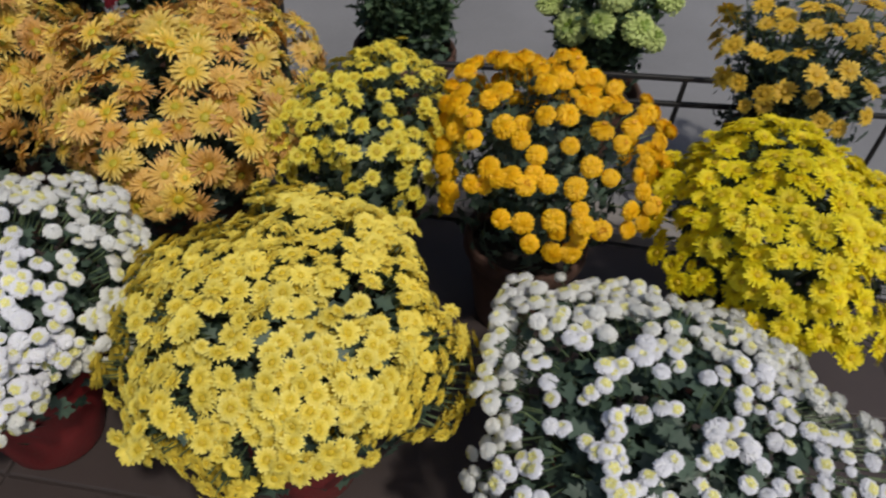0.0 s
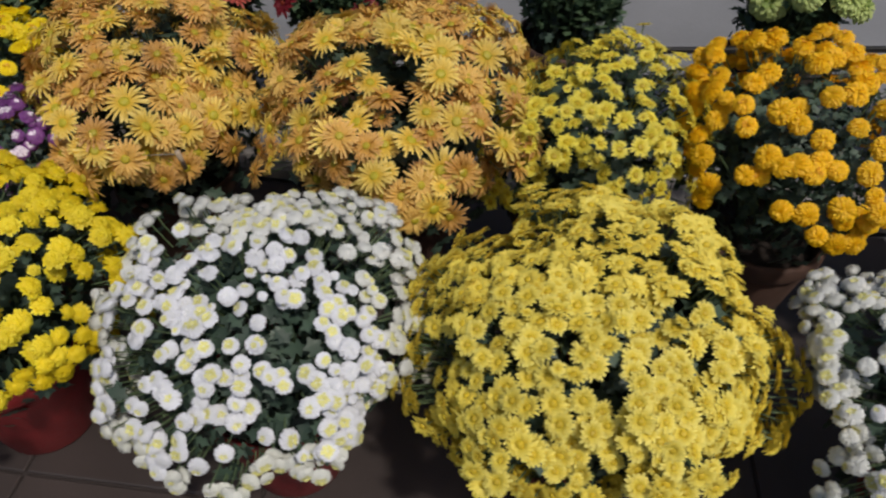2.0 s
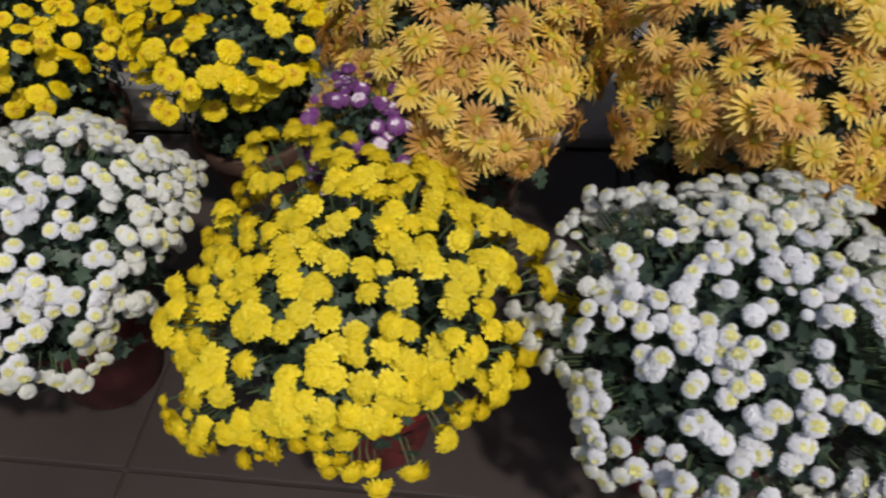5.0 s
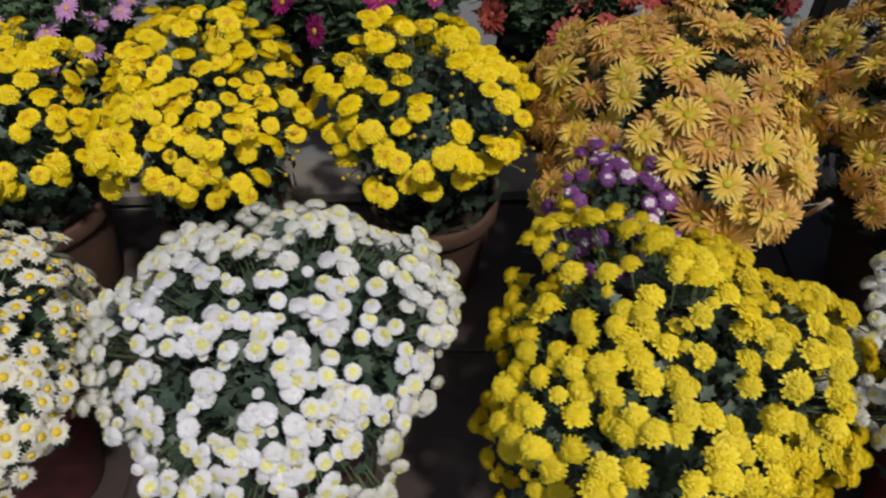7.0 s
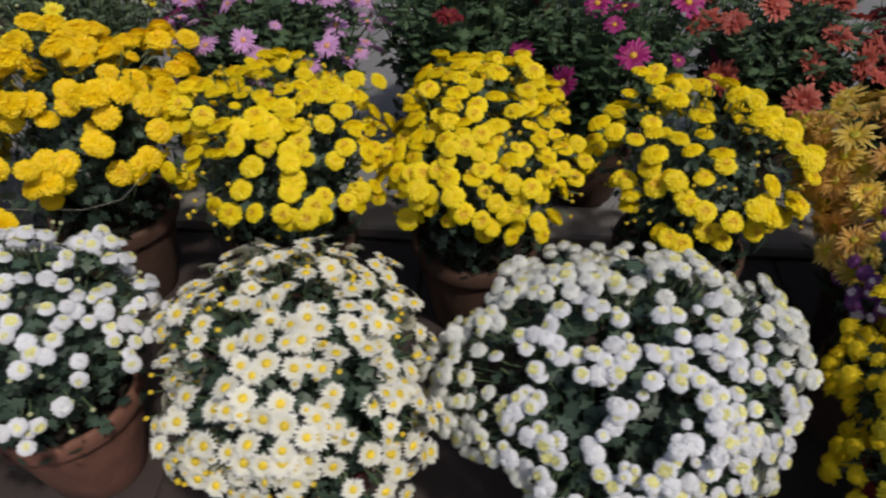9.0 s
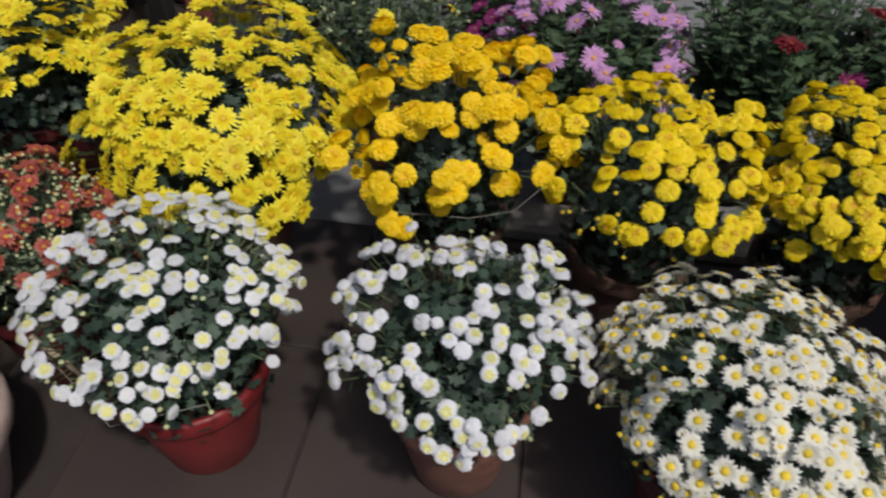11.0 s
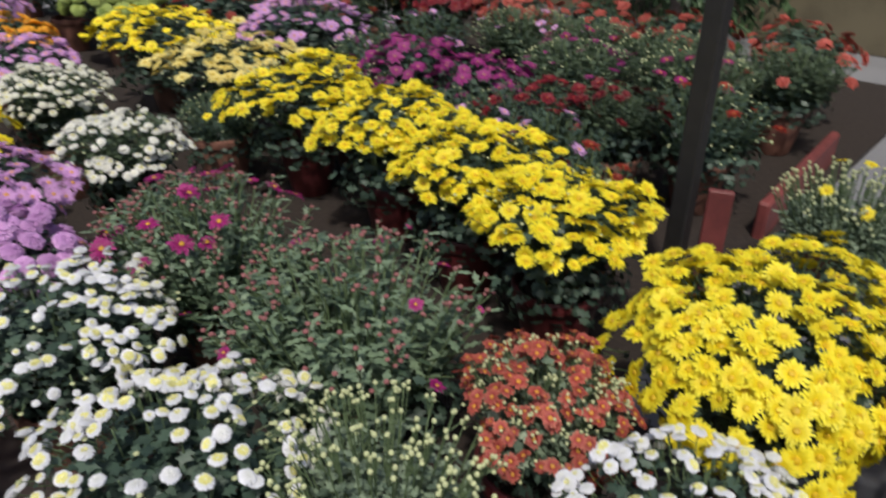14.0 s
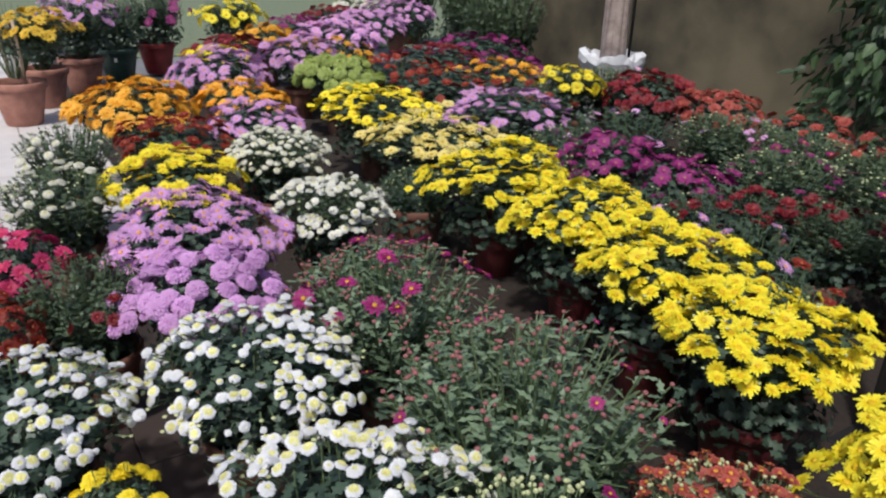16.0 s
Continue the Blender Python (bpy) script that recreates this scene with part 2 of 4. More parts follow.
def leaf_shape(b, m, size, mat=0, slim=1.0):
    """A lobed leaf folded along its midrib, lying along +x of the pose m."""
    half = [(x, y * slim) for x, y in ((0.0, 0.0), (0.22, 0.10), (0.34, 0.34), (0.46, 0.16), (0.66, 0.36), (0.76, 0.14), (1.0, 0.0))]
    verts = [(x * size, 0, -0.12 * size * x * x) for x, _ in half]
    verts += [(x * size, y * size, 0.10 * size * y - 0.15 * size * x * x) for x, y in half[1:-1]]
    verts += [(x * size, -y * size, 0.10 * size * y - 0.15 * size * x * x) for x, y in half[1:-1]]
    faces = [(0, 1, 7), (1, 2, 8, 7), (2, 3, 9, 8), (3, 4, 10, 9), (4, 5, 11, 10), (5, 6, 11)]
    faces += [(0, 12, 1), (1, 12, 13, 2), (2, 13, 14, 3), (3, 14, 15, 4), (4, 15, 16, 5), (5, 16, 6)]
    b.add([m @ Vector(p) for p in verts], faces, mat)


def tube(b, points, radii, mat=0, seg=5):
    """A round rod through points."""
    verts, faces = [], []
    for k, p in enumerate(points):
        p = Vector(p)
        ahead = (Vector(points[min(k + 1, len(points) - 1)]) - Vector(points[max(k - 1, 0)])).normalized()
        side = ahead.cross(Vector((0.31, 0.17, 0.93))).normalized()
        up = side.cross(ahead)
        for s in range(seg):
            t = 2 * math.pi * s / seg
            verts.append(p + radii[k] * (math.cos(t) * side + math.sin(t) * up))
    for k in range(len(points) - 1):
        for s in range(seg):
            s2 = (s + 1) % seg
            faces.append((k * seg + s, k * seg + s2, (k + 1) * seg + s2, (k + 1) * seg + s))
    faces += [tuple(range(seg))[::-1], tuple((len(points) - 1) * seg + s for s in range(seg))]
    b.add(verts, faces, mat)


def box_mesh(name, sx, sy, sz, mat, bevel=0.004):
    bm = bmesh.new()
    bmesh.ops.create_cube(bm, size=1.0)
    bmesh.ops.scale(bm, vec=(sx, sy, sz), verts=bm.verts)
    if bevel:
        bmesh.ops.bevel(bm, geom=list(bm.edges), offset=bevel, segments=1, affect="EDGES")
    me = bpy.data.meshes.new(name)
    bm.to_mesh(me)
    bm.free()
    me.materials.append(mat)
    return me


def lathe(name, profile, mat, seg=28, wobble=0.0, seed=1):
    rnd = random.Random(seed)
    b, verts, faces = Build(), [], []
    for k, (r, z) in enumerate(profile):
        for s in range(seg):
            t = 2 * math.pi * s / seg
            rr = r * (1 + wobble * rnd.uniform(-1, 1))
            verts.append((rr * math.cos(t), rr * math.sin(t), z))
    for k in range(len(profile) - 1):
        for s in range(seg):
            s2 = (s + 1) % seg
            faces.append((k * seg + s, k * seg + s2, (k + 1) * seg + s2, (k + 1) * seg + s))
    b.add(verts, faces)
    return b.mesh(name, [mat], True)


def facing(normal, spin):
    """The turn that lays local z along normal, spun about it."""
    return Vector(normal).to_track_quat("Z", "Y").to_matrix().to_4x4() @ Matrix.Rotation(spin, 4, "Z")


# ---- foliage and stems, shared between plants ----
def foliage_dome(seed, count, size):
    """Leaves filling a dome of radius 1 and height 1, its skirt hanging below."""
    rnd, b = random.Random(seed), Build()
    for _ in range(count):
        t, a = rnd.uniform(0, 2 * math.pi), math.acos(rnd.uniform(-0.6, 1.0))
        k = rnd.uniform(0.5, 0.95)
        n = Vector((math.sin(a) * math.cos(t), math.sin(a) * math.sin(t), math.cos(a)))
        tilt = (n + 0.6 * Vector((rnd.uniform(-1, 1), rnd.uniform(-1, 1), rnd.uniform(-0.3, 1)))).normalized()
        leaf_shape(b, Matrix.Translation(n * k) @ facing(tilt, rnd.uniform(0, 6.28)), size * rnd.uniform(0.7, 1.25))
    return b


def foliage_shoots(seed, shoots, size, leaves=11, bare=0.0, tips=0.0, slim=0.8, rise=(-65, 5)):
    """Upright leafy shoots that fan out from the middle, with a bare tip each."""
    rnd, b = random.Random(seed), Build()
    for _ in range(shoots):
        t, k = rnd.uniform(0, 2 * math.pi), math.sqrt(rnd.random())
        top = Vector((k * math.cos(t), k * math.sin(t), math.sqrt(max(0.0, 1 - 0.75 * k * k)) * rnd.uniform(0.8, 1.08)))
        foot = Vector((top.x * 0.4, top.y * 0.4, -1.0))
        tube(b, [foot, foot.lerp(top, 0.6) + Vector((0, 0, 0.05)), top], [0.011, 0.009, 0.007], 1, 4)
        if tips:
            one = Build()
            dome(one, tips, tips * 1.1, 0, 2, 6, 2, True)
            b.add([Vector(v) + top for v in one.v], one.f, 2)
            for _ in range(rnd.randint(0, 2)):
                fork = top + Vector((rnd.uniform(-0.07, 0.07), rnd.uniform(-0.07, 0.07), rnd.uniform(-0.12, -0.02)))
                tube(b, [foot.lerp(top, 0.86), fork], [0.007, 0.006], 1, 3)
                b.add([Vector(v) * 0.85 + fork for v in one.v], one.f, 2)
        for i in range(leaves):
            p = foot.lerp(top, 0.35 + (0.63 - bare) * i / (leaves - 1))
            spin = 2.4 * i + rnd.uniform(-0.5, 0.5)
            m = Matrix.Translation(p) @ Matrix.Rotation(spin, 4, "Z") @ Matrix.Rotation(radians(rnd.uniform(*rise)), 4, "Y")
            leaf_shape(b, m, size * rnd.uniform(0.7, 1.2) * (1.15 - 0.6 * i / leaves), 0, slim)
    return b


FOLIAGE = [foliage_dome(s, 850, 0.165).mesh("foliage", [LEAF]) for s in (11, 12, 13)]
UNDERGROWTH = [foliage_dome(s, 480, 0.19).mesh("lower_foliage", [LEAF]) for s in (14, 15)]
SHOOTS = [foliage_shoots(s, 95, 0.2, 13).mesh("leafy_shoots", [GREY_LEAF, STEM]) for s in (21, 22)]
DARK_SHOOTS = [foliage_shoots(s, 75, 0.21, 13).mesh("leafy_shoots", [LEAF, STEM]) for s in (23, 24)]
DENSE_SHOOTS = [foliage_shoots(s, 115, 0.25, 14, 0.0, 0.0, 0.9, (-50, 15)).mesh("leafy_shoots", [MID_LEAF, STEM]) for s in (28, 29)]

BUD_SHOOTS = [foliage_shoots(25, 130, 0.19, 14, 0.2, 0.025).mesh("budding_shoots", [PALE_LEAF, STEM, BUD])]
TIP_SHOOTS = [foliage_shoots(s, 110, 0.21, 17, 0.0, 0.02, 0.52, (-68, -12)).mesh("leafy_shoots", [TIP_LEAF, STEM, PINK_BUD]) for s in (26, 27)]


def stems_mesh(seed, count=34):
    """Stems from the soil up into a crown of radius 0.25 m centred 0.45 m above the ground."""
    rnd, b = random.Random(seed), Build()
    for _ in range(count):
        t, a = rnd.uniform(0, 2 * math.pi), math.acos(rnd.uniform(-0.1, 1.0))
        top = Vector((0.235 * math.sin(a) * math.cos(t), 0.235 * math.sin(a) * math.sin(t), 0.45 + 0.16 * math.cos(a)))
        foot = Vector((0.05 * math.cos(t), 0.05 * math.sin(t), 0.24))
        mid = foot.lerp(top, 0.5) + Vector((0, 0, 0.03))
        tube(b, [foot, mid, top], [0.004, 0.003, 0.002], 0, 4)
    return b.mesh("stem_growth", [STEM])


STEMS = [stems_mesh(s) for s in (31, 32)]


def buds_mesh(seed, count, spread=1.0, mat=BUD):
    rnd, b = random.Random(seed), Build()
    for _ in range(count):
        t, a = rnd.uniform(0, 2 * math.pi), math.acos(rnd.uniform(-0.25, 1.0))
        n = Vector((math.sin(a) * math.cos(t), math.sin(a) * math.sin(t), math.cos(a)))
        p = n * rnd.uniform(0.96, 1.07) * spread
        one = Build()
        dome(one, 0.022, 0.022, 0, 0, 6, 2, True)
        b.add([Vector(v) + p for v in one.v], one.f, 0)
        tube(b, [p - n * 0.16, p - n * 0.015], [0.006, 0.007], 1, 3)
    return b.mesh("buds", [mat, STEM])


BUDS = [buds_mesh(s, 70) for s in (41, 42)]
YELLOW_BUD = petal_material("bud_yellow", (0.55, 0.48, 0.06), (0.72, 0.52, 0.03), 0.4, 0.1)
YELLOW_BUDS = [buds_mesh(s, 90, 1.03, YELLOW_BUD) for s in (43, 44)]


# ---- blooms, shared between plants ----
def blooms(name, inner, outer, heart, shape, vary=0.25, pale=None, heart_vary=0.3):
    mats = [petal_material(name + "_petal", inner, outer, vary, 0.25, pale), petal_material(name + "_heart", heart, heart, heart_vary, 0.05)]
    return [b.mesh("bloom", mats) for b in shape]


def buttons(rings=5, flat=0.8, heart=0.3):
    """Round buttons: some show a large heart, some a small one."""
    return [pompon(s, rings + 1, flat * f, heart * g) for s, f, g in ((1, 1.0, 1.0), (2, 0.9, 0.75), (6, 1.1, 0.0), (7, 1.0, 0.45))]


def stars(rows, heart=0.26, heart_h=0.14, width=1.0, blunt=False, droop=0.12):
    return [daisy(rows, heart, heart_h, s, width, blunt, droop) for s in (3, 4, 5)]


WHITE_BUTTON = blooms("white_button", (0.78, 0.79, 0.70), (0.83, 0.84, 0.90), (0.76, 0.73, 0.28), buttons(5, 0.8, 0.52), 0.14)
WHITE_FLAT = blooms("white_flat", (0.78, 0.79, 0.70), (0.83, 0.84, 0.90), (0.76, 0.73, 0.28), buttons(4, 0.58, 0.62), 0.14)
WHITE_STAR = blooms("white_star", (0.80, 0.78, 0.62), (0.85, 0.85, 0.84), (0.84, 0.60, 0.03), stars([(17, 1.0, 0.06), (14, 0.85, 0.16)], 0.3, 0.18, 1.15), 0.12)
PALE_YELLOW = blooms("pale_yellow", (0.78, 0.62, 0.05), (0.90, 0.80, 0.20), (0.58, 0.42, 0.02), stars([(17, 1.0, 0.10), (15, 0.86, 0.24), (10, 0.62, 0.30)], 0.27, 0.16, 1.1, True), 0.18)
LEMON_STAR = blooms("lemon_star", (0.74, 0.61, 0.04), (0.85, 0.76, 0.12), (0.50, 0.36, 0.01), stars([(16, 1.0, 0.08), (13, 0.82, 0.2)], 0.3, 0.16), 0.2)
GOLD_BUTTON = blooms("gold_button", (0.80, 0.41, 0.002), (0.92, 0.56, 0.004), (0.62, 0.28, 0.002), buttons(5, 0.85, 0.22), 0.16)
YELLOW_BUTTON = blooms("yellow_button", (0.84, 0.58, 0.002), (0.93, 0.76, 0.006), (0.62, 0.34, 0.003), buttons(5, 0.52, 0.3), 0.14)
AMBER_BUTTON = blooms("amber_button", (0.90, 0.56, 0.002), (0.95, 0.70, 0.004), (0.80, 0.46, 0.002), buttons(6, 0.7, 0.2), 0.12)
YELLOW_DOUBLE = blooms("yellow_double", (0.85, 0.63, 0.003), (0.92, 0.79, 0.04), (0.86, 0.58, 0.003), [frilled(s) for s in (3, 4, 5)], 0.18)
YELLOW_STAR = blooms("yellow_star", (0.82, 0.64, 0.006), (0.92, 0.84, 0.05), (0.62, 0.40, 0.004), stars([(18, 1.0, 0.10), (15, 0.84, 0.22)], 0.25, 0.13, 1.05, True), 0.16)
DEEP_YELLOW = blooms("deep_yellow", (0.78, 0.61, 0.004), (0.90, 0.80, 0.015), (0.52, 0.36, 0.002), stars([(20, 1.0, 0.10), (17, 0.86, 0.24), (12, 0.6, 0.3)], 0.24, 0.14, 1.1, True), 0.18)
BRONZE_SHAPES = [(22, 1.0, 0.04), (18, 0.92, 0.24), (14, 0.72, 0.36)]
BRONZE = blooms("bronze_peach", (0.66, 0.33, 0.03), (0.84, 0.48, 0.18), (0.42, 0.34, 0.02), stars(BRONZE_SHAPES, 0.21, 0.1, 0.72, True, 0.34), 0.45, (0.76, 0.52, 0.14))
BRONZE += blooms("bronze_gold", (0.74, 0.48, 0.03), (0.90, 0.70, 0.20), (0.45, 0.38, 0.02), stars([(20, 1.0, 0.06), (17, 0.9, 0.26)], 0.24, 0.1, 0.76, True, 0.28), 0.35)
PURPLE_WHITE = blooms("purple_white", (0.58, 0.36, 0.60), (0.22, 0.05, 0.26), (0.80, 0.70, 0.80), buttons(5, 0.8, 0.7), 0.2)
LILAC_BUTTON = blooms("lilac_button", (0.56, 0.26, 0.58), (0.68, 0.38, 0.71), (0.58, 0.28, 0.60), buttons(6, 0.75, 0.25), 0.2)
LILAC_STAR = blooms("lilac_star", (0.66, 0.36, 0.67), (0.68, 0.37, 0.71), (0.72, 0.34, 0.12), stars([(22, 1.0, 0.06), (18, 0.82, 0.18)], 0.2, 0.12, 0.9, True), 0.2)
MAGENTA_STAR = blooms("magenta_star", (0.30, 0.010, 0.12), (0.42, 0.022, 0.22), (0.62, 0.34, 0.02), stars([(18, 1.0, 0.08), (15, 0.8, 0.2)], 0.2, 0.12, 1.0, True), 0.3)
PINK_STAR = blooms("pink_star", (0.55, 0.03, 0.12), (0.66, 0.06, 0.2), (0.5, 0.05, 0.1), stars([(16, 1.0, 0.1), (14, 0.8, 0.22)], 0.2, 0.12, 1.1, True), 0.3)
CORAL_STAR = blooms("coral_star", (0.32, 0.03, 0.035), (0.54, 0.15, 0.10), (0.55, 0.25, 0.03), stars([(15, 1.0, 0.08), (12, 0.8, 0.18)], 0.26, 0.14, 1.05, True), 0.35)
CORAL_DOUBLE = blooms("coral_double", (0.38, 0.06, 0.045), (0.48, 0.11, 0.08), (0.3, 0.05, 0.04), stars([(18, 1.0, 0.06), (15, 0.84, 0.2), (11, 0.6, 0.32)], 0.2, 0.14, 1.1, True), 0.3)
DARK_RED = blooms("dark_red", (0.16, 0.007, 0.015), (0.24, 0.015, 0.028), (0.25, 0.03, 0.01), stars([(18, 1.0, 0.08), (15, 0.82, 0.2), (10, 0.6, 0.3)], 0.18, 0.12, 1.1, True), 0.4)
RUST = blooms("rust", (0.24, 0.018, 0.010), (0.33, 0.04, 0.02), (0.4, 0.1, 0.02), stars([(18, 1.0, 0.08), (15, 0.82, 0.2), (10, 0.6, 0.3)], 0.18, 0.12, 1.1, True), 0.35)
ORANGE_DOUBLE = blooms("orange_double", (0.82, 0.36, 0.015), (0.90, 0.54, 0.06), (0.7, 0.3, 0.01), stars([(20, 1.0, 0.04), (17, 0.86, 0.2), (12, 0.62, 0.32)], 0.18, 0.12, 1.1, True), 0.25)
CREAM_STAR = blooms("cream_star", (0.82, 0.66, 0.16), (0.88, 0.80, 0.36), (0.7, 0.5, 0.05), stars([(18, 1.0, 0.10), (15, 0.84, 0.22)], 0.22, 0.13, 1.05, True), 0.14)
GREEN_BALL = blooms("green_ball", (0.28, 0.38, 0.06), (0.48, 0.57, 0.19), (0.16, 0.24, 0.03), buttons(6, 0.85, 0.3), 0.2)
CREAM_BUTTON = blooms("cream_button", (0.74, 0.73, 0.58), (0.82, 0.82, 0.78), (0.66, 0.62, 0.2), buttons(4, 0.6, 0.35), 0.18)
AMBER_STAR = blooms("amber_star", (0.66, 0.40, 0.02), (0.80, 0.56, 0.06), (0.5, 0.3, 0.01), stars([(16, 1.0, 0.08), (13, 0.82, 0.2)], 0.28, 0.16, 1.05, True), 0.25)
VIOLET_STAR = blooms("violet_star", (0.22, 0.014, 0.13), (0.30, 0.03, 0.19), (0.3, 0.1, 0.1), stars([(18, 1.0, 0.06), (15, 0.82, 0.18)], 0.2, 0.12, 1.0, True), 0.3)


# ---- pots ----
POT_PROFILE = [(0.0, 0.0), (0.62, 0.0), (0.66, 0.03), (0.93, 0.80), (0.93, 0.86)]
RIM_PROFILE = [(0.90, 0.84), (1.0, 0.84), (1.03, 0.87), (1.03, 0.97), (1.0, 1.0), (0.94, 1.0), (0.91, 0.97), (0.88, 0.80)]
SOIL_PROFILE = [(0.9, 0.84), (0.6, 0.88), (0.25, 0.92), (0.01, 0.93)]
POT_MESHES = {}


def pot_meshes(mat):
    if mat.name not in POT_MESHES:
        POT_MESHES[mat.name] = (lathe("pot", POT_PROFILE, mat), lathe("rim", RIM_PROFILE, mat))
    return POT_MESHES[mat.name]


SOIL_MESH = lathe("soil", SOIL_PROFILE, SOIL_AND_SHADE, 20, 0.03)


def add_pot(thing, mat, radius, height, label):
    body, rim = pot_meshes(mat)
    size = Matrix.Diagonal((radius, radius, height, 1))
    pot = part("pot", body, thing, label, size)
    part("rim", rim, pot)
    part("soil", SOIL_MESH, pot)
    return pot


MOST_BLOOMS = 200


def plant(kind, x, y, r, zc, h, n, size, meshes, label, pot=TERRACOTTA, pot_r=0.145, pot_h=0.27, pot_label="round clay pot", foliage=FOLIAGE,
          low=100.0, up=0.35, lump=0.17, buds=None, seed=0, lean=(0, 0), ry=None, category="chrysanthemum", shade=0.92, skirt=0.86, cover=0.7, apart=0.72, lobes=(), drop=0.11, group="potted chrysanthemums"):
    """A potted plant at x, y: a crown of radius r and height h about the height zc, with n blooms of that size over it. lobes: (bearing, rise, amount) of sprays that stand out or fall short."""
    rnd = random.Random(seed * 7919 + int(abs(x) * 1000) + int(abs(y) * 100))
    thing = tagged(new("potted_" + kind, None), label, category, group)
    thing.empty_display_size = 0.1
    thing.matrix_world = pose(x, y, 0, 0, 0, 0)
    add_pot(thing, pot, pot_r, pot_h, pot_label)
    ry = ry or r
    lean = Vector((lean[0], lean[1], 0))
    st = part("stem_growth", rnd.choice(STEMS), thing, "", Matrix.Diagonal((r / 0.27, ry / 0.27, (zc + h * 0.3) / 0.5, 1)))
    st["kind"] = "stuff"
    fo = part("foliage", rnd.choice(foliage), thing, "", Matrix.Translation(Vector((0, 0, zc)) + lean) @ Matrix.Diagonal((r * shade, ry * shade, h * shade, 1)))
    fo["kind"] = "stuff"
    if skirt:
        sk = part("lower_foliage", rnd.choice(UNDERGROWTH), thing, "", Matrix.Translation(Vector((0, 0, zc - max(h * 0.6, drop))) + lean * 0.5) @ Matrix.Diagonal((r * skirt, ry * skirt, max(h * 0.85, 0.18), 1)))
        sk["kind"] = "stuff"
    if buds:
        bu = part("buds", rnd.choice(buds), thing, "", Matrix.Translation(Vector((0, 0, zc)) + lean) @ Matrix.Diagonal((r * 0.98, ry * 0.98, h * 0.98, 1)))
        bu["kind"] = "stuff"
    far = x < -6.0 or y > 1.6
    shift = Vector((rnd.uniform(0, 50), rnd.uniform(0, 50), rnd.uniform(0, 50)))
    c1 = math.cos(radians(low))

    def spray(d):
        """Low along the sprays on which the blooms crowd, high in the gaps between them."""
        return abs(noise.noise(d * 2.9 + shift)) + 0.35 * noise.noise(d * 1.3 - shift) + 0.12 * noise.noise(d * 8.0 + shift)

    def direction():
        t, c = rnd.uniform(0, 2 * math.pi), rnd.uniform(c1, 1.0)
        q = math.sqrt(max(0.0, 1 - c * c))
        return Vector((q * math.cos(t), q * math.sin(t), c))

    bumps = [(Vector((math.cos(radians(e)) * math.cos(radians(a)), math.cos(radians(e)) * math.sin(radians(a)), math.sin(radians(e)))), g) for a, e, g in lobes]
    level = sorted(spray(direction()) for _ in range(240))[min(239, int(240 * cover))]
    taken, placed = collections.defaultdict(list), []
    cell, tries = 2.2 * size, 0
    while len(placed) < n and tries < n * 16:
        tries += 1
        d = direction()
        if spray(d) > level and rnd.random() > 0.06:
            continue
        k = 1 + lump * 1.5 * noise.noise(d * 1.7 + shift) + lump * 0.6 * noise.noise(d * 4.1 - shift) + rnd.uniform(-0.06, 0.05)
        k += sum(g * math.exp((d.dot(q) - 1) / 0.09) for q, g in bumps)
        p = Vector((d.x * r * k, d.y * ry * k, d.z * h * k + zc)) + lean
        if p.z < 0.08:
            continue
        young = rnd.random() < 0.1
        grown = size * (rnd.uniform(0.5, 0.72) if young else rnd.uniform(0.84, 1.14))
        key = (int(p.x // cell), int(p.y // cell), int(p.z // cell))
        near = (o for ix in (-1, 0, 1) for iy in (-1, 0, 1) for iz in (-1, 0, 1) for o in taken[key[0] + ix, key[1] + iy, key[2] + iz])
        if any((p - o).length < apart * (grown + g) for o, g in ((o[0], o[1]) for o in near)):
            continue
        taken[key].append((p, grown))
        out = Vector((d.x / r, d.y / ry, d.z / h)).normalized()
        face = (out * (1 - up) + Vector((0, 0, up)) + 0.26 * Vector((rnd.gauss(0, 1), rnd.gauss(0, 1), rnd.gauss(0, 0.6)))).normalized()
        placed.append((d.z - d.y + 0.3 * abs(d.x), p, face, grown, rnd.choice(meshes)))
    placed.sort(key=lambda q: -q[0])
    heap, stalks, mats = Build(), Build(), []
    inner = Vector((0, 0, zc - 0.35 * h)) + lean
    for i, (_, p, face, grown, me) in enumerate(placed):
        at = Matrix.Translation(p) @ facing(face, rnd.uniform(0, 6.28)) @ Matrix.Diagonal((grown, grown, grown, 1))
        if not far:
            low_end = p.lerp(inner, 0.2)
            if rnd.random() < 0.6:
                leaf_shape(stalks, Matrix.Translation(p.lerp(inner, rnd.uniform(0.08, 0.2))) @ facing((face + Vector((rnd.uniform(-0.8, 0.8), rnd.uniform(-0.8, 0.8), 0.3))).normalized(), rnd.uniform(0, 6.28)), rnd.uniform(0.024, 0.042), 1)
            tube(stalks, [low_end, p.lerp(inner, 0.07) - face * grown * 0.5, p], [0.0014, 0.0013, 0.0016], 0, 3)
        if far or i >= MOST_BLOOMS:
            mats = list(me.materials)
            k = len(heap.v)
            heap.v += [tuple(at @ v.co) for v in me.vertices]
            heap.f += [tuple(j + k for j in q.vertices) for q in me.polygons]
            heap.m += [q.material_index for q in me.polygons]
        else:
            part("bloom", me, thing, "", at)
    if stalks.v:
        part("stalk_growth", stalks.mesh("stalk_growth", [STEM, LEAF if foliage is not BUD_SHOOTS else PALE_LEAF]), thing)["kind"] = "stuff"
    if heap.v:
        part("bloom_crown", heap.mesh("bloom_crown", mats), thing)["kind"] = "stuff"
    return thing


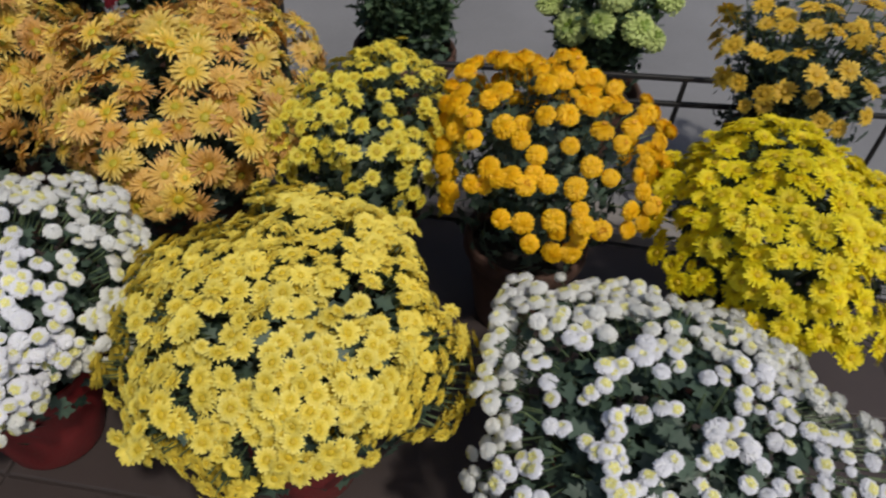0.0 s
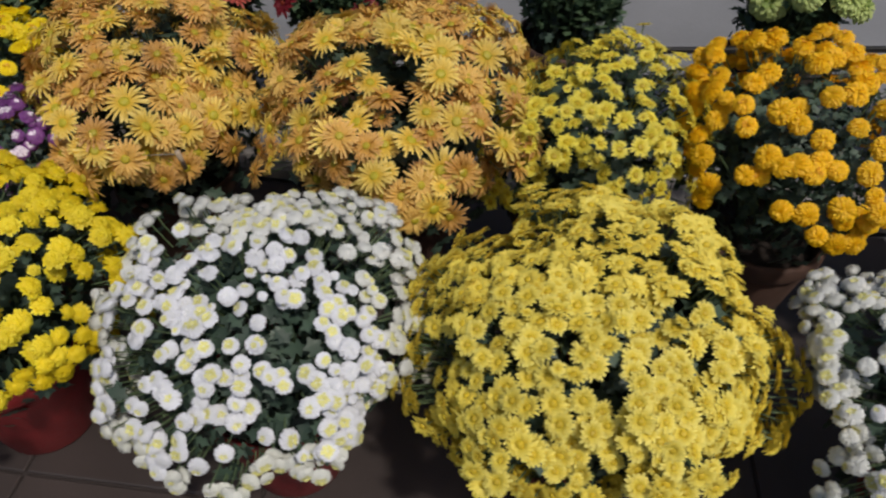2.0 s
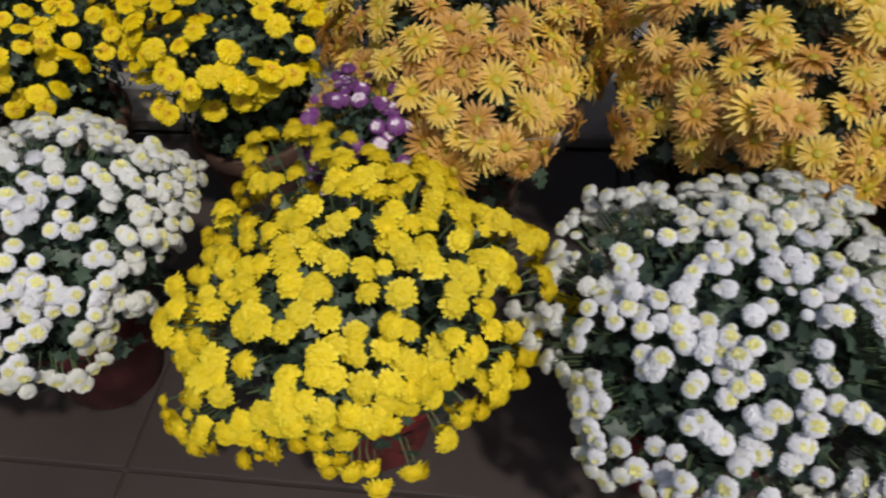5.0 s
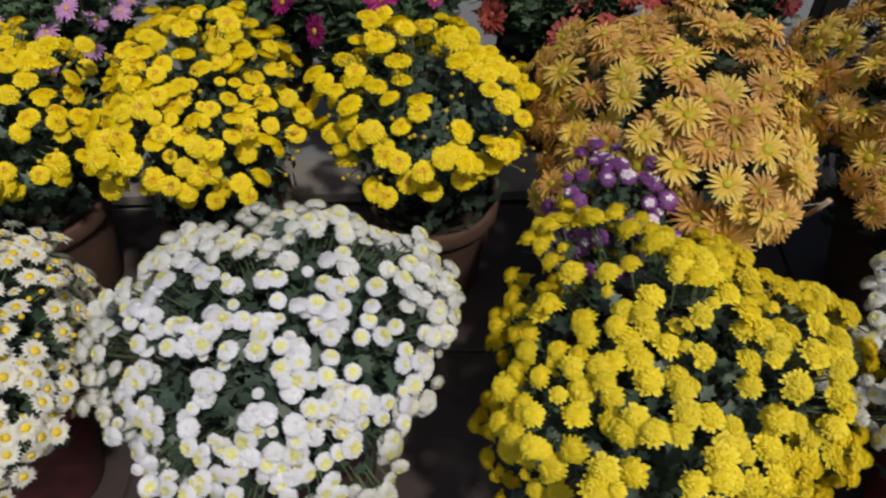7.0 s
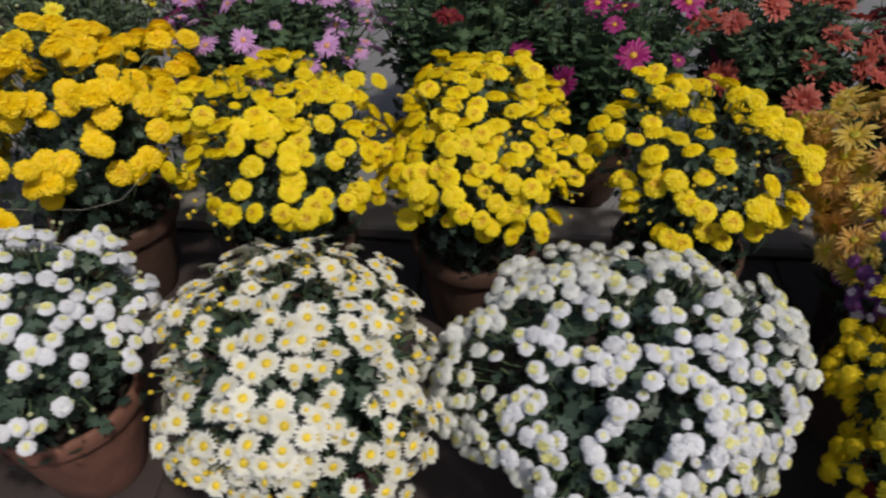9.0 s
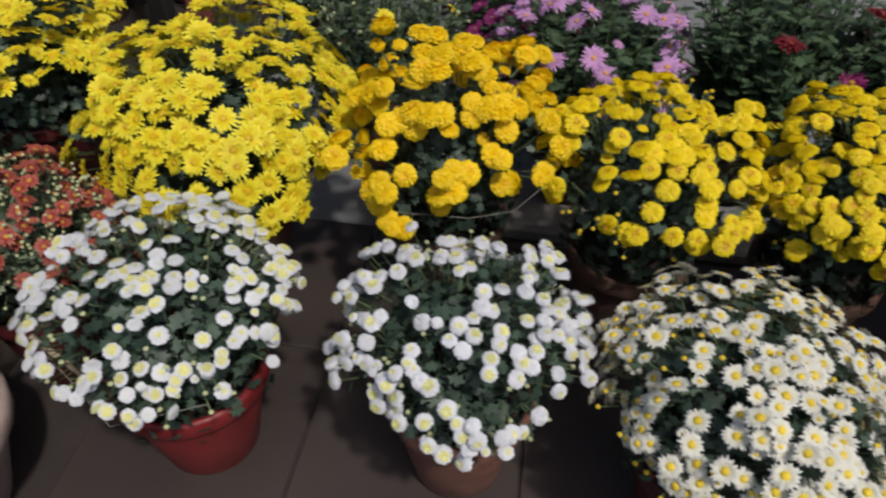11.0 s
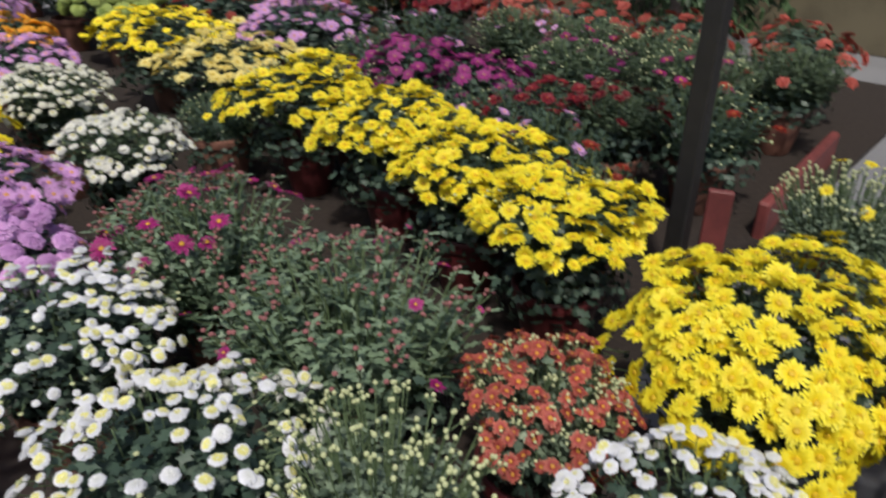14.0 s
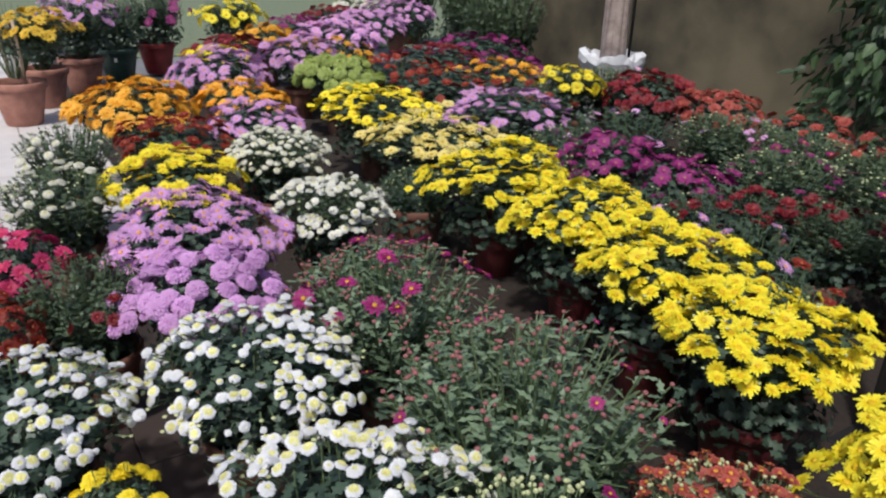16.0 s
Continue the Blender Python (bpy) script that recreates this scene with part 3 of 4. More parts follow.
# ---- ground and walls ----
gm = bmesh.new()
bmesh.ops.create_grid(gm, x_segments=8, y_segments=8, size=400)
gme = bpy.data.meshes.new("ground")
gm.to_mesh(gme)
gm.free()
gme.materials.append(CONCRETE)
ground = tagged(new("ground", gme), "grey concrete ground around the flower rows", "ground", "", "structure")
ground.location = (0, 0, -0.03)

floor = tagged(new("floor", box_mesh("floor", 20.0, 6.0, 0.03, GROUT, 0)), "dark jointed bed under brown stone floor tiles", "floor", "", "structure")
floor.location = (-6.5, -2.2, -0.022)
TILE_PITCH = 0.49
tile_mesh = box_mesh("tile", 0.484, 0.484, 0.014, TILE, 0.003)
pale_mesh = box_mesh("tile", 0.484, 0.484, 0.014, PALE_HAZY_TILE, 0.003)
for i in range(-27, 6):
    for j in range(-4, 2):
        if j >= 0 and i < -4:
            continue
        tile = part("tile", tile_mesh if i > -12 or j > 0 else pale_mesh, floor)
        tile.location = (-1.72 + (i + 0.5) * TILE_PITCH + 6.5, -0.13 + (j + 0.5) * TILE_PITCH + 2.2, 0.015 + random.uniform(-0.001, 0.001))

kerb = tagged(new("kerb", box_mesh("kerb", 4.6, 0.14, 0.05, KERB, 0.01)), "low pale stone kerb along the tiled floor", "kerb", "", "structure")
kerb.location = (-0.9, 0.94, 0.01)

wall = tagged(new("wall_north", box_mesh("wall", 13.0, 0.25, 3.4, WALL, 0.01)), "beige plaster wall with brown damp stains", "wall", "", "structure")
wall.location = (-5.7, 6.2, 1.67)
# Sheet in place of tiles, its dark colour standing for the plants' shade.
bed = tagged(new("flower_bed", box_mesh("flower_bed", 7.6, 5.22, 0.03, SOIL_AND_SHADE, 0)), "dark sheet for the shade under the crowded flower pots", "flower bed", "", "structure")
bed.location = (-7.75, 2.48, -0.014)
lawn = tagged(new("lawn", box_mesh("lawn", 14.0, 22.0, 0.03, LAWN, 0)), "short green lawn beyond the pots", "lawn", "", "structure")
lawn.location = (-21.0, 5.0, -0.028)


def metal_post(x, y):
    post = tagged(new("metal_post", None), "black painted square metal post", "post", "metal posts")
    post.location = (x, y, 0)
    shaft = part("shaft", box_mesh("shaft", 0.066, 0.066, 3.2, IRON, 0.006), post)
    shaft.location = (0, 0, 1.6)
    plate = part("base_plate", box_mesh("base_plate", 0.2, 0.2, 0.016, IRON, 0.003), post)
    plate.location = (0, 0, 0.0)


metal_post(-4.06, 1.44)
metal_post(-0.57, 1.19)

railing = tagged(new("iron_railing", None), "low black iron railing in front of clay pots", "railing")
railing.matrix_world = pose(0.3, 1.02, 0, 0, 0, 9)
for z in (0.44, 0.36):
    bar = part("bar", box_mesh("bar", 1.4, 0.014, 0.014, IRON, 0.002), railing)
    bar.location = (0.3, 0, z)
for px in (-0.38, 0.34, 0.98):
    leg = part("post", box_mesh("post", 0.012, 0.012, 0.45, IRON, 0.002), railing)
    leg.location = (px, 0.0, 0.215)

# ---- front row ----
RED = dict(pot=RED_PLASTIC, pot_label="red plastic pot")
plant("white_chrysanthemum", 0.47, -0.07, 0.29, 0.43, 0.14, 640, 0.0132, WHITE_BUTTON, "white button chrysanthemum with green hearts in a red plastic pot", lump=0.24, cover=0.6, up=0.2, low=112, apart=0.6, lobes=((110, 30, 0.05), (-72, 30, -0.35), (-20, 10, 0.15), (70, 35, -0.1)), seed=1, **RED)
plant("yellow_chrysanthemum", -0.14, 0.0, 0.27, 0.42, 0.20, 1000, 0.0196, PALE_YELLOW, "pale yellow chrysanthemum mound in full bloom in a red pot", low=112, up=0.16, cover=0.98, lump=0.25, apart=0.4, lobes=((75, 45, 0.08), (15, 25, 0.1), (-55, 0, -0.2), (195, 5, 0.06)), seed=2, **RED)
plant("white_chrysanthemum", -0.69, -0.02, 0.25, 0.42, 0.18, 620, 0.013, WHITE_BUTTON, "white button chrysanthemum with yellow hearts in a red pot", low=108, cover=0.64, up=0.2, apart=0.58, lobes=((143, 22, 0.28), (100, 40, -0.12), (55, 35, 0.12), (-55, -5, 0.1)), seed=3, **RED)
plant("yellow_chrysanthemum", -1.24, 0.0, 0.245, 0.42, 0.19, 430, 0.02, YELLOW_DOUBLE, "bright yellow double chrysanthemum in a red pot", low=112, cover=0.88, up=0.2, apart=0.5, lump=0.24, lobes=((95, 50, 0.16), (215, -8, 0.18), (8, 5, 0.16), (-52, 10, -0.16)), seed=4, **RED)
plant("white_chrysanthemum", -1.82, 0.08, 0.262, 0.42, 0.19, 720, 0.0134, WHITE_BUTTON, "dense white button chrysanthemum in a maroon pot", low=110, cover=0.74, up=0.2, lump=0.17, apart=0.56, lobes=((95, 50, -0.45), (55, 40, 0.12), (125, 38, 0.08), (185, 0, 0.15)), seed=5, pot=MAROON, pot_label="maroon plastic pot")
plant("white_daisy_chrysanthemum", -2.36, 0.05, 0.225, 0.42, 0.17, 400, 0.021, WHITE_STAR, "white daisy chrysanthemum with yellow hearts and small buds", low=112, buds=YELLOW_BUDS, cover=0.6, up=0.25, apart=0.5, lobes=((-65, -10, 0.2), (200, 10, -0.15)), lump=0.25, seed=6, pot=MAROON, pot_label="maroon plastic pot")
plant("white_chrysanthemum", -2.84, 0.11, 0.215, 0.42, 0.17, 210, 0.0134, WHITE_BUTTON, "sparse white button chrysanthemum in a terracotta pot", low=98, up=0.3, lump=0.14, buds=BUDS, cover=0.55, shade=0.9, apart=0.62, lobes=((-90, 10, 0.12), (160, 25, 0.15), (90, 40, -0.2)), seed=7)
plant("white_chrysanthemum", -3.39, 0.08, 0.232, 0.42, 0.15, 240, 0.0136, WHITE_FLAT, "white button chrysanthemum tied with wire in a red pot", low=94, up=0.42, lump=0.12, buds=BUDS, cover=0.62, apart=0.6, lobes=((120, 30, 0.15), (-60, 10, -0.1)), pot_r=0.156, pot_h=0.27, seed=8, **RED)

# ---- second row ----
plant("deep_yellow_chrysanthemum", 0.75, 0.42, 0.25, 0.46, 0.19, 330, 0.0265, DEEP_YELLOW, "deep yellow chrysanthemum with large open blooms", cover=0.9, apart=0.5, seed=9)
plant("gold_pompon_chrysanthemum", 0.25, 0.53, 0.23, 0.49, 0.19, 165, 0.02, GOLD_BUTTON, "golden orange pompon chrysanthemum on long stems", low=104, cover=0.8, up=0.22, shade=0.84, apart=0.62, lobes=((20, 30, 0.12), (160, 30, 0.08), (-90, 0, 0.1)), seed=10, pot=BROWN_CLAY)
plant("yellow_daisy_chrysanthemum", -0.16, 0.55, 0.225, 0.45, 0.19, 360, 0.0212, LEMON_STAR, "lemon yellow daisy chrysanthemum in a brown pot", low=108, cover=0.88, up=0.25, apart=0.46, lump=0.24, lobes=((60, 40, 0.2), (150, 20, -0.1), (-80, 0, 0.15)), seed=11, pot=BROWN_CLAY)
plant("bronze_chrysanthemum", -0.57, 0.56, 0.29, 0.46, 0.21, 240, 0.0405, BRONZE, "bronze spider chrysanthemum with thin orange petals", low=94, lump=0.22, cover=0.92, apart=0.42, up=0.12, lobes=((170, 0, 0.12), (-100, -5, -0.12), (20, -5, 0.1)), seed=12, ry=0.36, pot=BROWN_CLAY)
plant("bronze_chrysanthemum", -1.12, 0.55, 0.265, 0.45, 0.21, 230, 0.0395, BRONZE, "bronze spider chrysanthemum with drooping orange petals", low=94, lump=0.22, cover=0.9, apart=0.42, up=0.12, lobes=((30, 10, 0.18), (-100, -10, -0.1)), seed=13, ry=0.32, pot=BROWN_CLAY)
plant("purple_chrysanthemum", -1.265, 0.31, 0.125, 0.455, 0.125, 95, 0.0145, PURPLE_WHITE, "small purple chrysanthemum with white hearts", low=110, cover=0.9, apart=0.55, seed=14, pot=BROWN_CLAY, pot_r=0.08, pot_h=0.22)
plant("yellow_pompon_chrysanthemum", -1.60, 0.6, 0.21, 0.46, 0.18, 115, 0.0215, YELLOW_BUTTON, "yellow button chrysanthemum on long stems in a clay pot", low=97, up=0.62, lump=0.22, buds=YELLOW_BUDS, cover=0.66, shade=0.78, apart=0.56, seed=15, pot=BROWN_CLAY)
plant("yellow_pompon_chrysanthemum", -2.07, 0.6, 0.215, 0.465, 0.20, 210, 0.0195, YELLOW_BUTTON, "yellow button chrysanthemum crowded with blooms", low=99, up=0.42, buds=YELLOW_BUDS, cover=0.88, shade=0.82, apart=0.56, seed=16, pot=BROWN_CLAY)
plant("yellow_pompon_chrysanthemum", -2.5, 0.59, 0.23, 0.48, 0.19, 140, 0.0210, YELLOW_BUTTON, "yellow button chrysanthemum with trailing side stems", low=98, up=0.5, buds=YELLOW_BUDS, lump=0.2, cover=0.74, shade=0.78, apart=0.56, seed=17, pot=BROWN_CLAY)
plant("amber_chrysanthemum", -2.95, 0.64, 0.225, 0.485, 0.21, 150, 0.0255, AMBER_BUTTON, "amber yellow pompon chrysanthemum, tall and uneven", low=104, lump=0.38, cover=0.72, shade=0.78, up=0.45, apart=0.5, seed=18, pot=BROWN_CLAY)
plant("yellow_daisy_chrysanthemum", -3.50, 0.66, 0.30, 0.46, 0.21, 330, 0.0315, YELLOW_STAR, "bright yellow daisy chrysanthemum in full bloom", low=104, up=0.3, cover=0.92, apart=0.42, lobes=((80, 50, 0.18), (-80, -5, 0.2), (0, 10, 0.15)), seed=19, pot=BROWN_CLAY)
ROW = dict(low=98, skirt=0.95, drop=0.2, up=0.68, cover=0.82, apart=0.5, lump=0.3, buds=BUDS)
plant("yellow_daisy_chrysanthemum", -4.2, 0.90, 0.255, 0.49, 0.13, 155, 0.0325, YELLOW_STAR, "bright yellow daisy chrysanthemum in a long row", seed=20, pot=MAROON, pot_label="maroon plastic pot", **ROW)
plant("yellow_daisy_chrysanthemum", -4.66, 1.0, 0.265, 0.49, 0.13, 155, 0.0325, YELLOW_STAR, "bright yellow daisy chrysanthemum in a long row", seed=21, pot=MAROON, pot_label="maroon plastic pot", **ROW)
plant("yellow_daisy_chrysanthemum", -5.18, 1.13, 0.295, 0.49, 0.14, 155, 0.0340, YELLOW_STAR, "bright yellow daisy chrysanthemum in a long row", seed=22, pot=MAROON, pot_label="maroon plastic pot", **ROW)
plant("yellow_daisy_chrysanthemum", -5.82, 1.18, 0.33, 0.49, 0.14, 150, 0.0360, YELLOW_STAR, "bright yellow daisy chrysanthemum in a long row", seed=23, pot=MAROON, pot_label="maroon plastic pot", **ROW)
plant("cream_chrysanthemum", -6.60, 1.26, 0.34, 0.48, 0.14, 110, 0.0420, CREAM_STAR, "cream yellow chrysanthemum with a low broad crown", seed=24, pot=BROWN_CLAY, **ROW)
plant("yellow_daisy_chrysanthemum", -7.5, 1.39, 0.38, 0.46, 0.14, 110, 0.0420, YELLOW_STAR, "yellow daisy chrysanthemum at the end of a row", seed=25, pot=BROWN_CLAY, **ROW)
plant("green_ball_chrysanthemum", -8.75, 1.7, 0.34, 0.46, 0.16, 42, 0.058, GREEN_BALL, "green ball chrysanthemum with large round heads", apart=0.8, seed=26, pot=BROWN_CLAY, low=95, up=0.5)

# ---- leafy plants beside the white row ----
plant("coral_chrysanthemum", -3.80, 0.24, 0.185, 0.41, 0.15, 200, 0.0185, CORAL_STAR, "coral red daisy chrysanthemum in a maroon pot", low=105, up=0.5, lump=0.3, cover=0.8, apart=0.55, seed=27, foliage=BUD_SHOOTS, pot=MAROON, pot_label="maroon plastic pot", buds=BUDS)
plant("budding_chrysanthemum", -3.885, -0.18, 0.225, 0.4, 0.20, 0, 0.02, WHITE_BUTTON, "budding chrysanthemum with pale green tips in a cement pot", seed=28, foliage=BUD_SHOOTS, pot=CEMENT, pot_r=0.22, pot_h=0.26, pot_label="wide cement pot", shade=1.0)
plant("magenta_chrysanthemum", -4.35, 0.18, 0.37, 0.36, 0.25, 14, 0.021, MAGENTA_STAR, "leafy chrysanthemum with a few magenta blooms", low=80, up=0.6, seed=29, foliage=TIP_SHOOTS, shade=1.0)
plant("magenta_chrysanthemum", -4.98, 0.14, 0.34, 0.38, 0.24, 18, 0.034, MAGENTA_STAR, "leafy chrysanthemum with dark magenta daisies on top", low=58, up=0.6, seed=30, foliage=TIP_SHOOTS, shade=1.0)
plant("white_chrysanthemum", -4.20, -0.41, 0.27, 0.44, 0.14, 240, 0.0150, WHITE_FLAT, "white button chrysanthemum among leafy plants", cover=0.55, apart=0.6, seed=31, buds=BUDS)
plant("white_chrysanthemum", -4.82, -0.36, 0.28, 0.44, 0.14, 230, 0.0140, WHITE_FLAT, "broad white button chrysanthemum with open gaps", up=0.5, cover=0.52, apart=0.6, seed=32, buds=BUDS)
plant("white_chrysanthemum", -4.88, -0.90, 0.25, 0.42, 0.13, 220, 0.0140, WHITE_FLAT, "white button chrysanthemum at the edge of the aisle", cover=0.52, apart=0.6, seed=33, buds=BUDS)
plant("lilac_pompon_chrysanthemum", -5.27, -0.36, 0.23, 0.44, 0.15, 75, 0.0310, LILAC_BUTTON, "lilac pompon chrysanthemum with round heads", cover=0.95, apart=0.72, seed=34, low=104)
plant("lilac_daisy_chrysanthemum", -5.72, -0.27, 0.29, 0.48, 0.15, 130, 0.0370, LILAC_STAR, "lilac daisy chrysanthemum with orange hearts", cover=0.95, apart=0.5, seed=35, up=0.5)
plant("white_chrysanthemum", -5.80, 0.30, 0.23, 0.45, 0.15, 170, 0.0165, CREAM_BUTTON, "cream white button chrysanthemum, tall and airy", seed=36, buds=BUDS, foliage=SHOOTS, up=0.6, low=92, shade=1.0)
plant("white_chrysanthemum", -6.64, 0.38, 0.25, 0.46, 0.16, 160, 0.018, CREAM_BUTTON, "cream white button chrysanthemum with small heads", seed=37, buds=BUDS, foliage=SHOOTS, up=0.6, low=92, shade=1.0)
plant("pink_chrysanthemum", -5.80, -0.86, 0.16, 0.46, 0.13, 40, 0.036, PINK_STAR, "hot pink chrysanthemum beside the aisle", seed=38)
plant("dark_red_chrysanthemum", -5.46, -0.68, 0.18, 0.40, 0.17, 20, 0.022, DARK_RED, "leafy chrysanthemum with small dark red heads", seed=39, foliage=SHOOTS, shade=1.0)
plant("rust_chrysanthemum", -5.38, -0.98, 0.17, 0.40, 0.14, 55, 0.028, RUST, "rust red chrysanthemum beside the aisle", seed=40)
plant("yellow_chrysanthemum", -6.48, -0.17, 0.29, 0.46, 0.14, 70, 0.045, YELLOW_STAR, "yellow daisy chrysanthemum between lilac and red ones", seed=41, up=0.55)
plant("budding_chrysanthemum", -6.45, -0.64, 0.26, 0.40, 0.20, 40, 0.022, CREAM_BUTTON, "pale budding chrysanthemum with cream heads", seed=42, foliage=SHOOTS, buds=BUDS, up=0.6, low=80, shade=1.0)
plant("budding_chrysanthemum", -7.2, -0.52, 0.24, 0.42, 0.18, 16, 0.022, CREAM_BUTTON, "pale green budding chrysanthemum beside the aisle", seed=43, foliage=SHOOTS, buds=BUDS, up=0.6, low=80, shade=1.0)
plant("rust_chrysanthemum", -7.20, 0.0, 0.30, 0.45, 0.15, 75, 0.038, RUST, "rust red chrysanthemum with a flat crown", seed=44, up=0.5)
plant("orange_chrysanthemum", -8.1, -0.02, 0.37, 0.46, 0.18, 75, 0.060, ORANGE_DOUBLE, "large orange double chrysanthemum near the aisle", seed=45)
plant("lilac_chrysanthemum", -7.5, 0.55, 0.28, 0.46, 0.14, 60, 0.042, LILAC_STAR, "lilac daisy chrysanthemum in the middle of a row", seed=46, up=0.5)
plant("orange_chrysanthemum", -8.1, 0.67, 0.30, 0.47, 0.13, 50, 0.050, ORANGE_DOUBLE, "golden orange chrysanthemum with a flat crown", seed=47, up=0.5)
plant("lilac_chrysanthemum", -9.1, 0.82, 0.36, 0.50, 0.20, 80, 0.055, LILAC_STAR, "tall lilac chrysanthemum in full bloom", seed=48)
plant("lilac_chrysanthemum", -9.5, 1.65, 0.34, 0.55, 0.18, 70, 0.055, LILAC_STAR, "tall lilac chrysanthemum behind green heads", seed=49)
plant("lilac_chrysanthemum", -10.8, 2.6, 0.5, 0.52, 0.20, 80, 0.065, LILAC_STAR, "broad lilac chrysanthemum at the far end", seed=50)
plant("orange_chrysanthemum", -11.2, 1.95, 0.32, 0.50, 0.16, 45, 0.06, ORANGE_DOUBLE, "orange chrysanthemum at the far end of the rows", seed=51)
plant("dark_red_chrysanthemum", -10.4, 1.3, 0.38, 0.48, 0.16, 55, 0.06, DARK_RED, "dark crimson chrysanthemum at the far end", seed=52)

plant("yellow_chrysanthemum", -4.51, -0.76, 0.10, 0.40, 0.06, 16, 0.024, YELLOW_DOUBLE, "small bright yellow chrysanthemum between white ones", seed=53, pot_r=0.1, pot_h=0.24)

# ---- bed behind the yellow row ----
plant("lilac_chrysanthemum", -7.05, 2.12, 0.42, 0.48, 0.14, 90, 0.042, LILAC_STAR, "dusty lilac chrysanthemum with flat heads", seed=60, up=0.6)
plant("dark_red_chrysanthemum", -6.95, 3.40, 0.36, 0.50, 0.18, 75, 0.055, DARK_RED, "deep red chrysanthemum, tall and crowded", seed=61)
plant("coral_chrysanthemum", -6.37, 3.50, 0.30, 0.48, 0.16, 60, 0.05, CORAL_DOUBLE, "coral chrysanthemum near the wall", seed=62)
plant("coral_chrysanthemum", -5.80, 3.58, 0.32, 0.44, 0.15, 36, 0.045, CORAL_DOUBLE, "coral chrysanthemum near the wall with fading heads", seed=63, cover=0.66)
plant("coral_chrysanthemum", -5.15, 3.66, 0.32, 0.44, 0.15, 36, 0.045, CORAL_DOUBLE, "coral chrysanthemum at the end of the bed", seed=64, cover=0.66)
plant("violet_chrysanthemum", -5.85, 1.92, 0.26, 0.46, 0.14, 60, 0.042, VIOLET_STAR, "dark violet chrysanthemum with ragged heads", seed=65, up=0.5)
plant("violet_chrysanthemum", -5.42, 1.95, 0.24, 0.45, 0.14, 55, 0.042, VIOLET_STAR, "magenta violet chrysanthemum with ragged heads", seed=66, up=0.5)
plant("budding_chrysanthemum", -5.20, 2.50, 0.34, 0.42, 0.18, 22, 0.03, VIOLET_STAR, "grey leaved chrysanthemum with few violet blooms", seed=67, foliage=SHOOTS, buds=BUDS, up=0.6, low=75, shade=1.0)
plant("red_chrysanthemum", -4.66, 1.98, 0.24, 0.44, 0.14, 30, 0.034, DARK_RED, "red chrysanthemum with scattered flat heads", seed=68, up=0.6, low=85, foliage=SHOOTS, shade=1.0)
plant("dark_red_chrysanthemum", -4.95, 1.80, 0.26, 0.43, 0.15, 26, 0.036, DARK_RED, "dark red chrysanthemum thin with blooms", seed=69, up=0.6, low=80, foliage=DARK_SHOOTS, shade=1.0)
plant("lilac_chrysanthemum", -4.62, 1.42, 0.24, 0.42, 0.18, 9, 0.034, LILAC_STAR, "leafy chrysanthemum with a few pale lilac heads", seed=70, up=0.6, low=70, foliage=DARK_SHOOTS, shade=1.0)
plant("red_chrysanthemum", -4.30, 1.12, 0.22, 0.40, 0.20, 6, 0.03, RUST, "leafy chrysanthemum with single red heads", seed=71, up=0.6, low=85, foliage=DARK_SHOOTS, shade=1.0)
plant("budding_chrysanthemum", -6.35, 2.50, 0.36, 0.40, 0.20, 14, 0.034, LILAC_STAR, "dark leaved chrysanthemum with pale lilac tips", seed=72, foliage=DARK_SHOOTS, up=0.6, low=75, shade=1.0)
plant("budding_chrysanthemum", -5.9, 3.0, 0.36, 0.42, 0.19, 8, 0.034, LILAC_STAR, "grey leaved budding chrysanthemum in the bed", seed=73, foliage=SHOOTS, buds=BUDS, up=0.6, low=75, shade=1.0)
plant("budding_chrysanthemum", -4.65, 2.75, 0.34, 0.40, 0.20, 8, 0.034, MAGENTA_STAR, "grey green budding chrysanthemum near the post", seed=74, foliage=SHOOTS, buds=BUDS, up=0.6, low=75, shade=1.0)
plant("budding_chrysanthemum", -4.35, 3.25, 0.32, 0.40, 0.19, 12, 0.04, CORAL_DOUBLE, "grey green chrysanthemum with orange red heads", seed=75, foliage=SHOOTS, up=0.6, low=75, shade=1.0)
plant("rust_chrysanthemum", -8.1, 2.35, 0.45, 0.46, 0.16, 46, 0.045, RUST, "mixed rust red chrysanthemum in the bed", seed=76, up=0.5, cover=0.66)
plant("orange_chrysanthemum", -8.3, 3.0, 0.40, 0.46, 0.15, 40, 0.05, ORANGE_DOUBLE, "orange chrysanthemum among rust red ones", seed=77, up=0.5, cover=0.66)
plant("yellow_chrysanthemum", -7.5, 3.1, 0.26, 0.52, 0.15, 40, 0.05, YELLOW_STAR, "yellow chrysanthemum beside the sacked tree", seed=78, cover=0.66, foliage=SHOOTS)
plant("dark_red_chrysanthemum", -9.3, 3.0, 0.5, 0.46, 0.16, 60, 0.055, DARK_RED, "crimson chrysanthemum in the far bed", seed=79, up=0.5)
plant("violet_chrysanthemum", -9.9, 3.9, 0.5, 0.46, 0.18, 60, 0.055, VIOLET_STAR, "violet chrysanthemum in the far bed", seed=80, up=0.5)

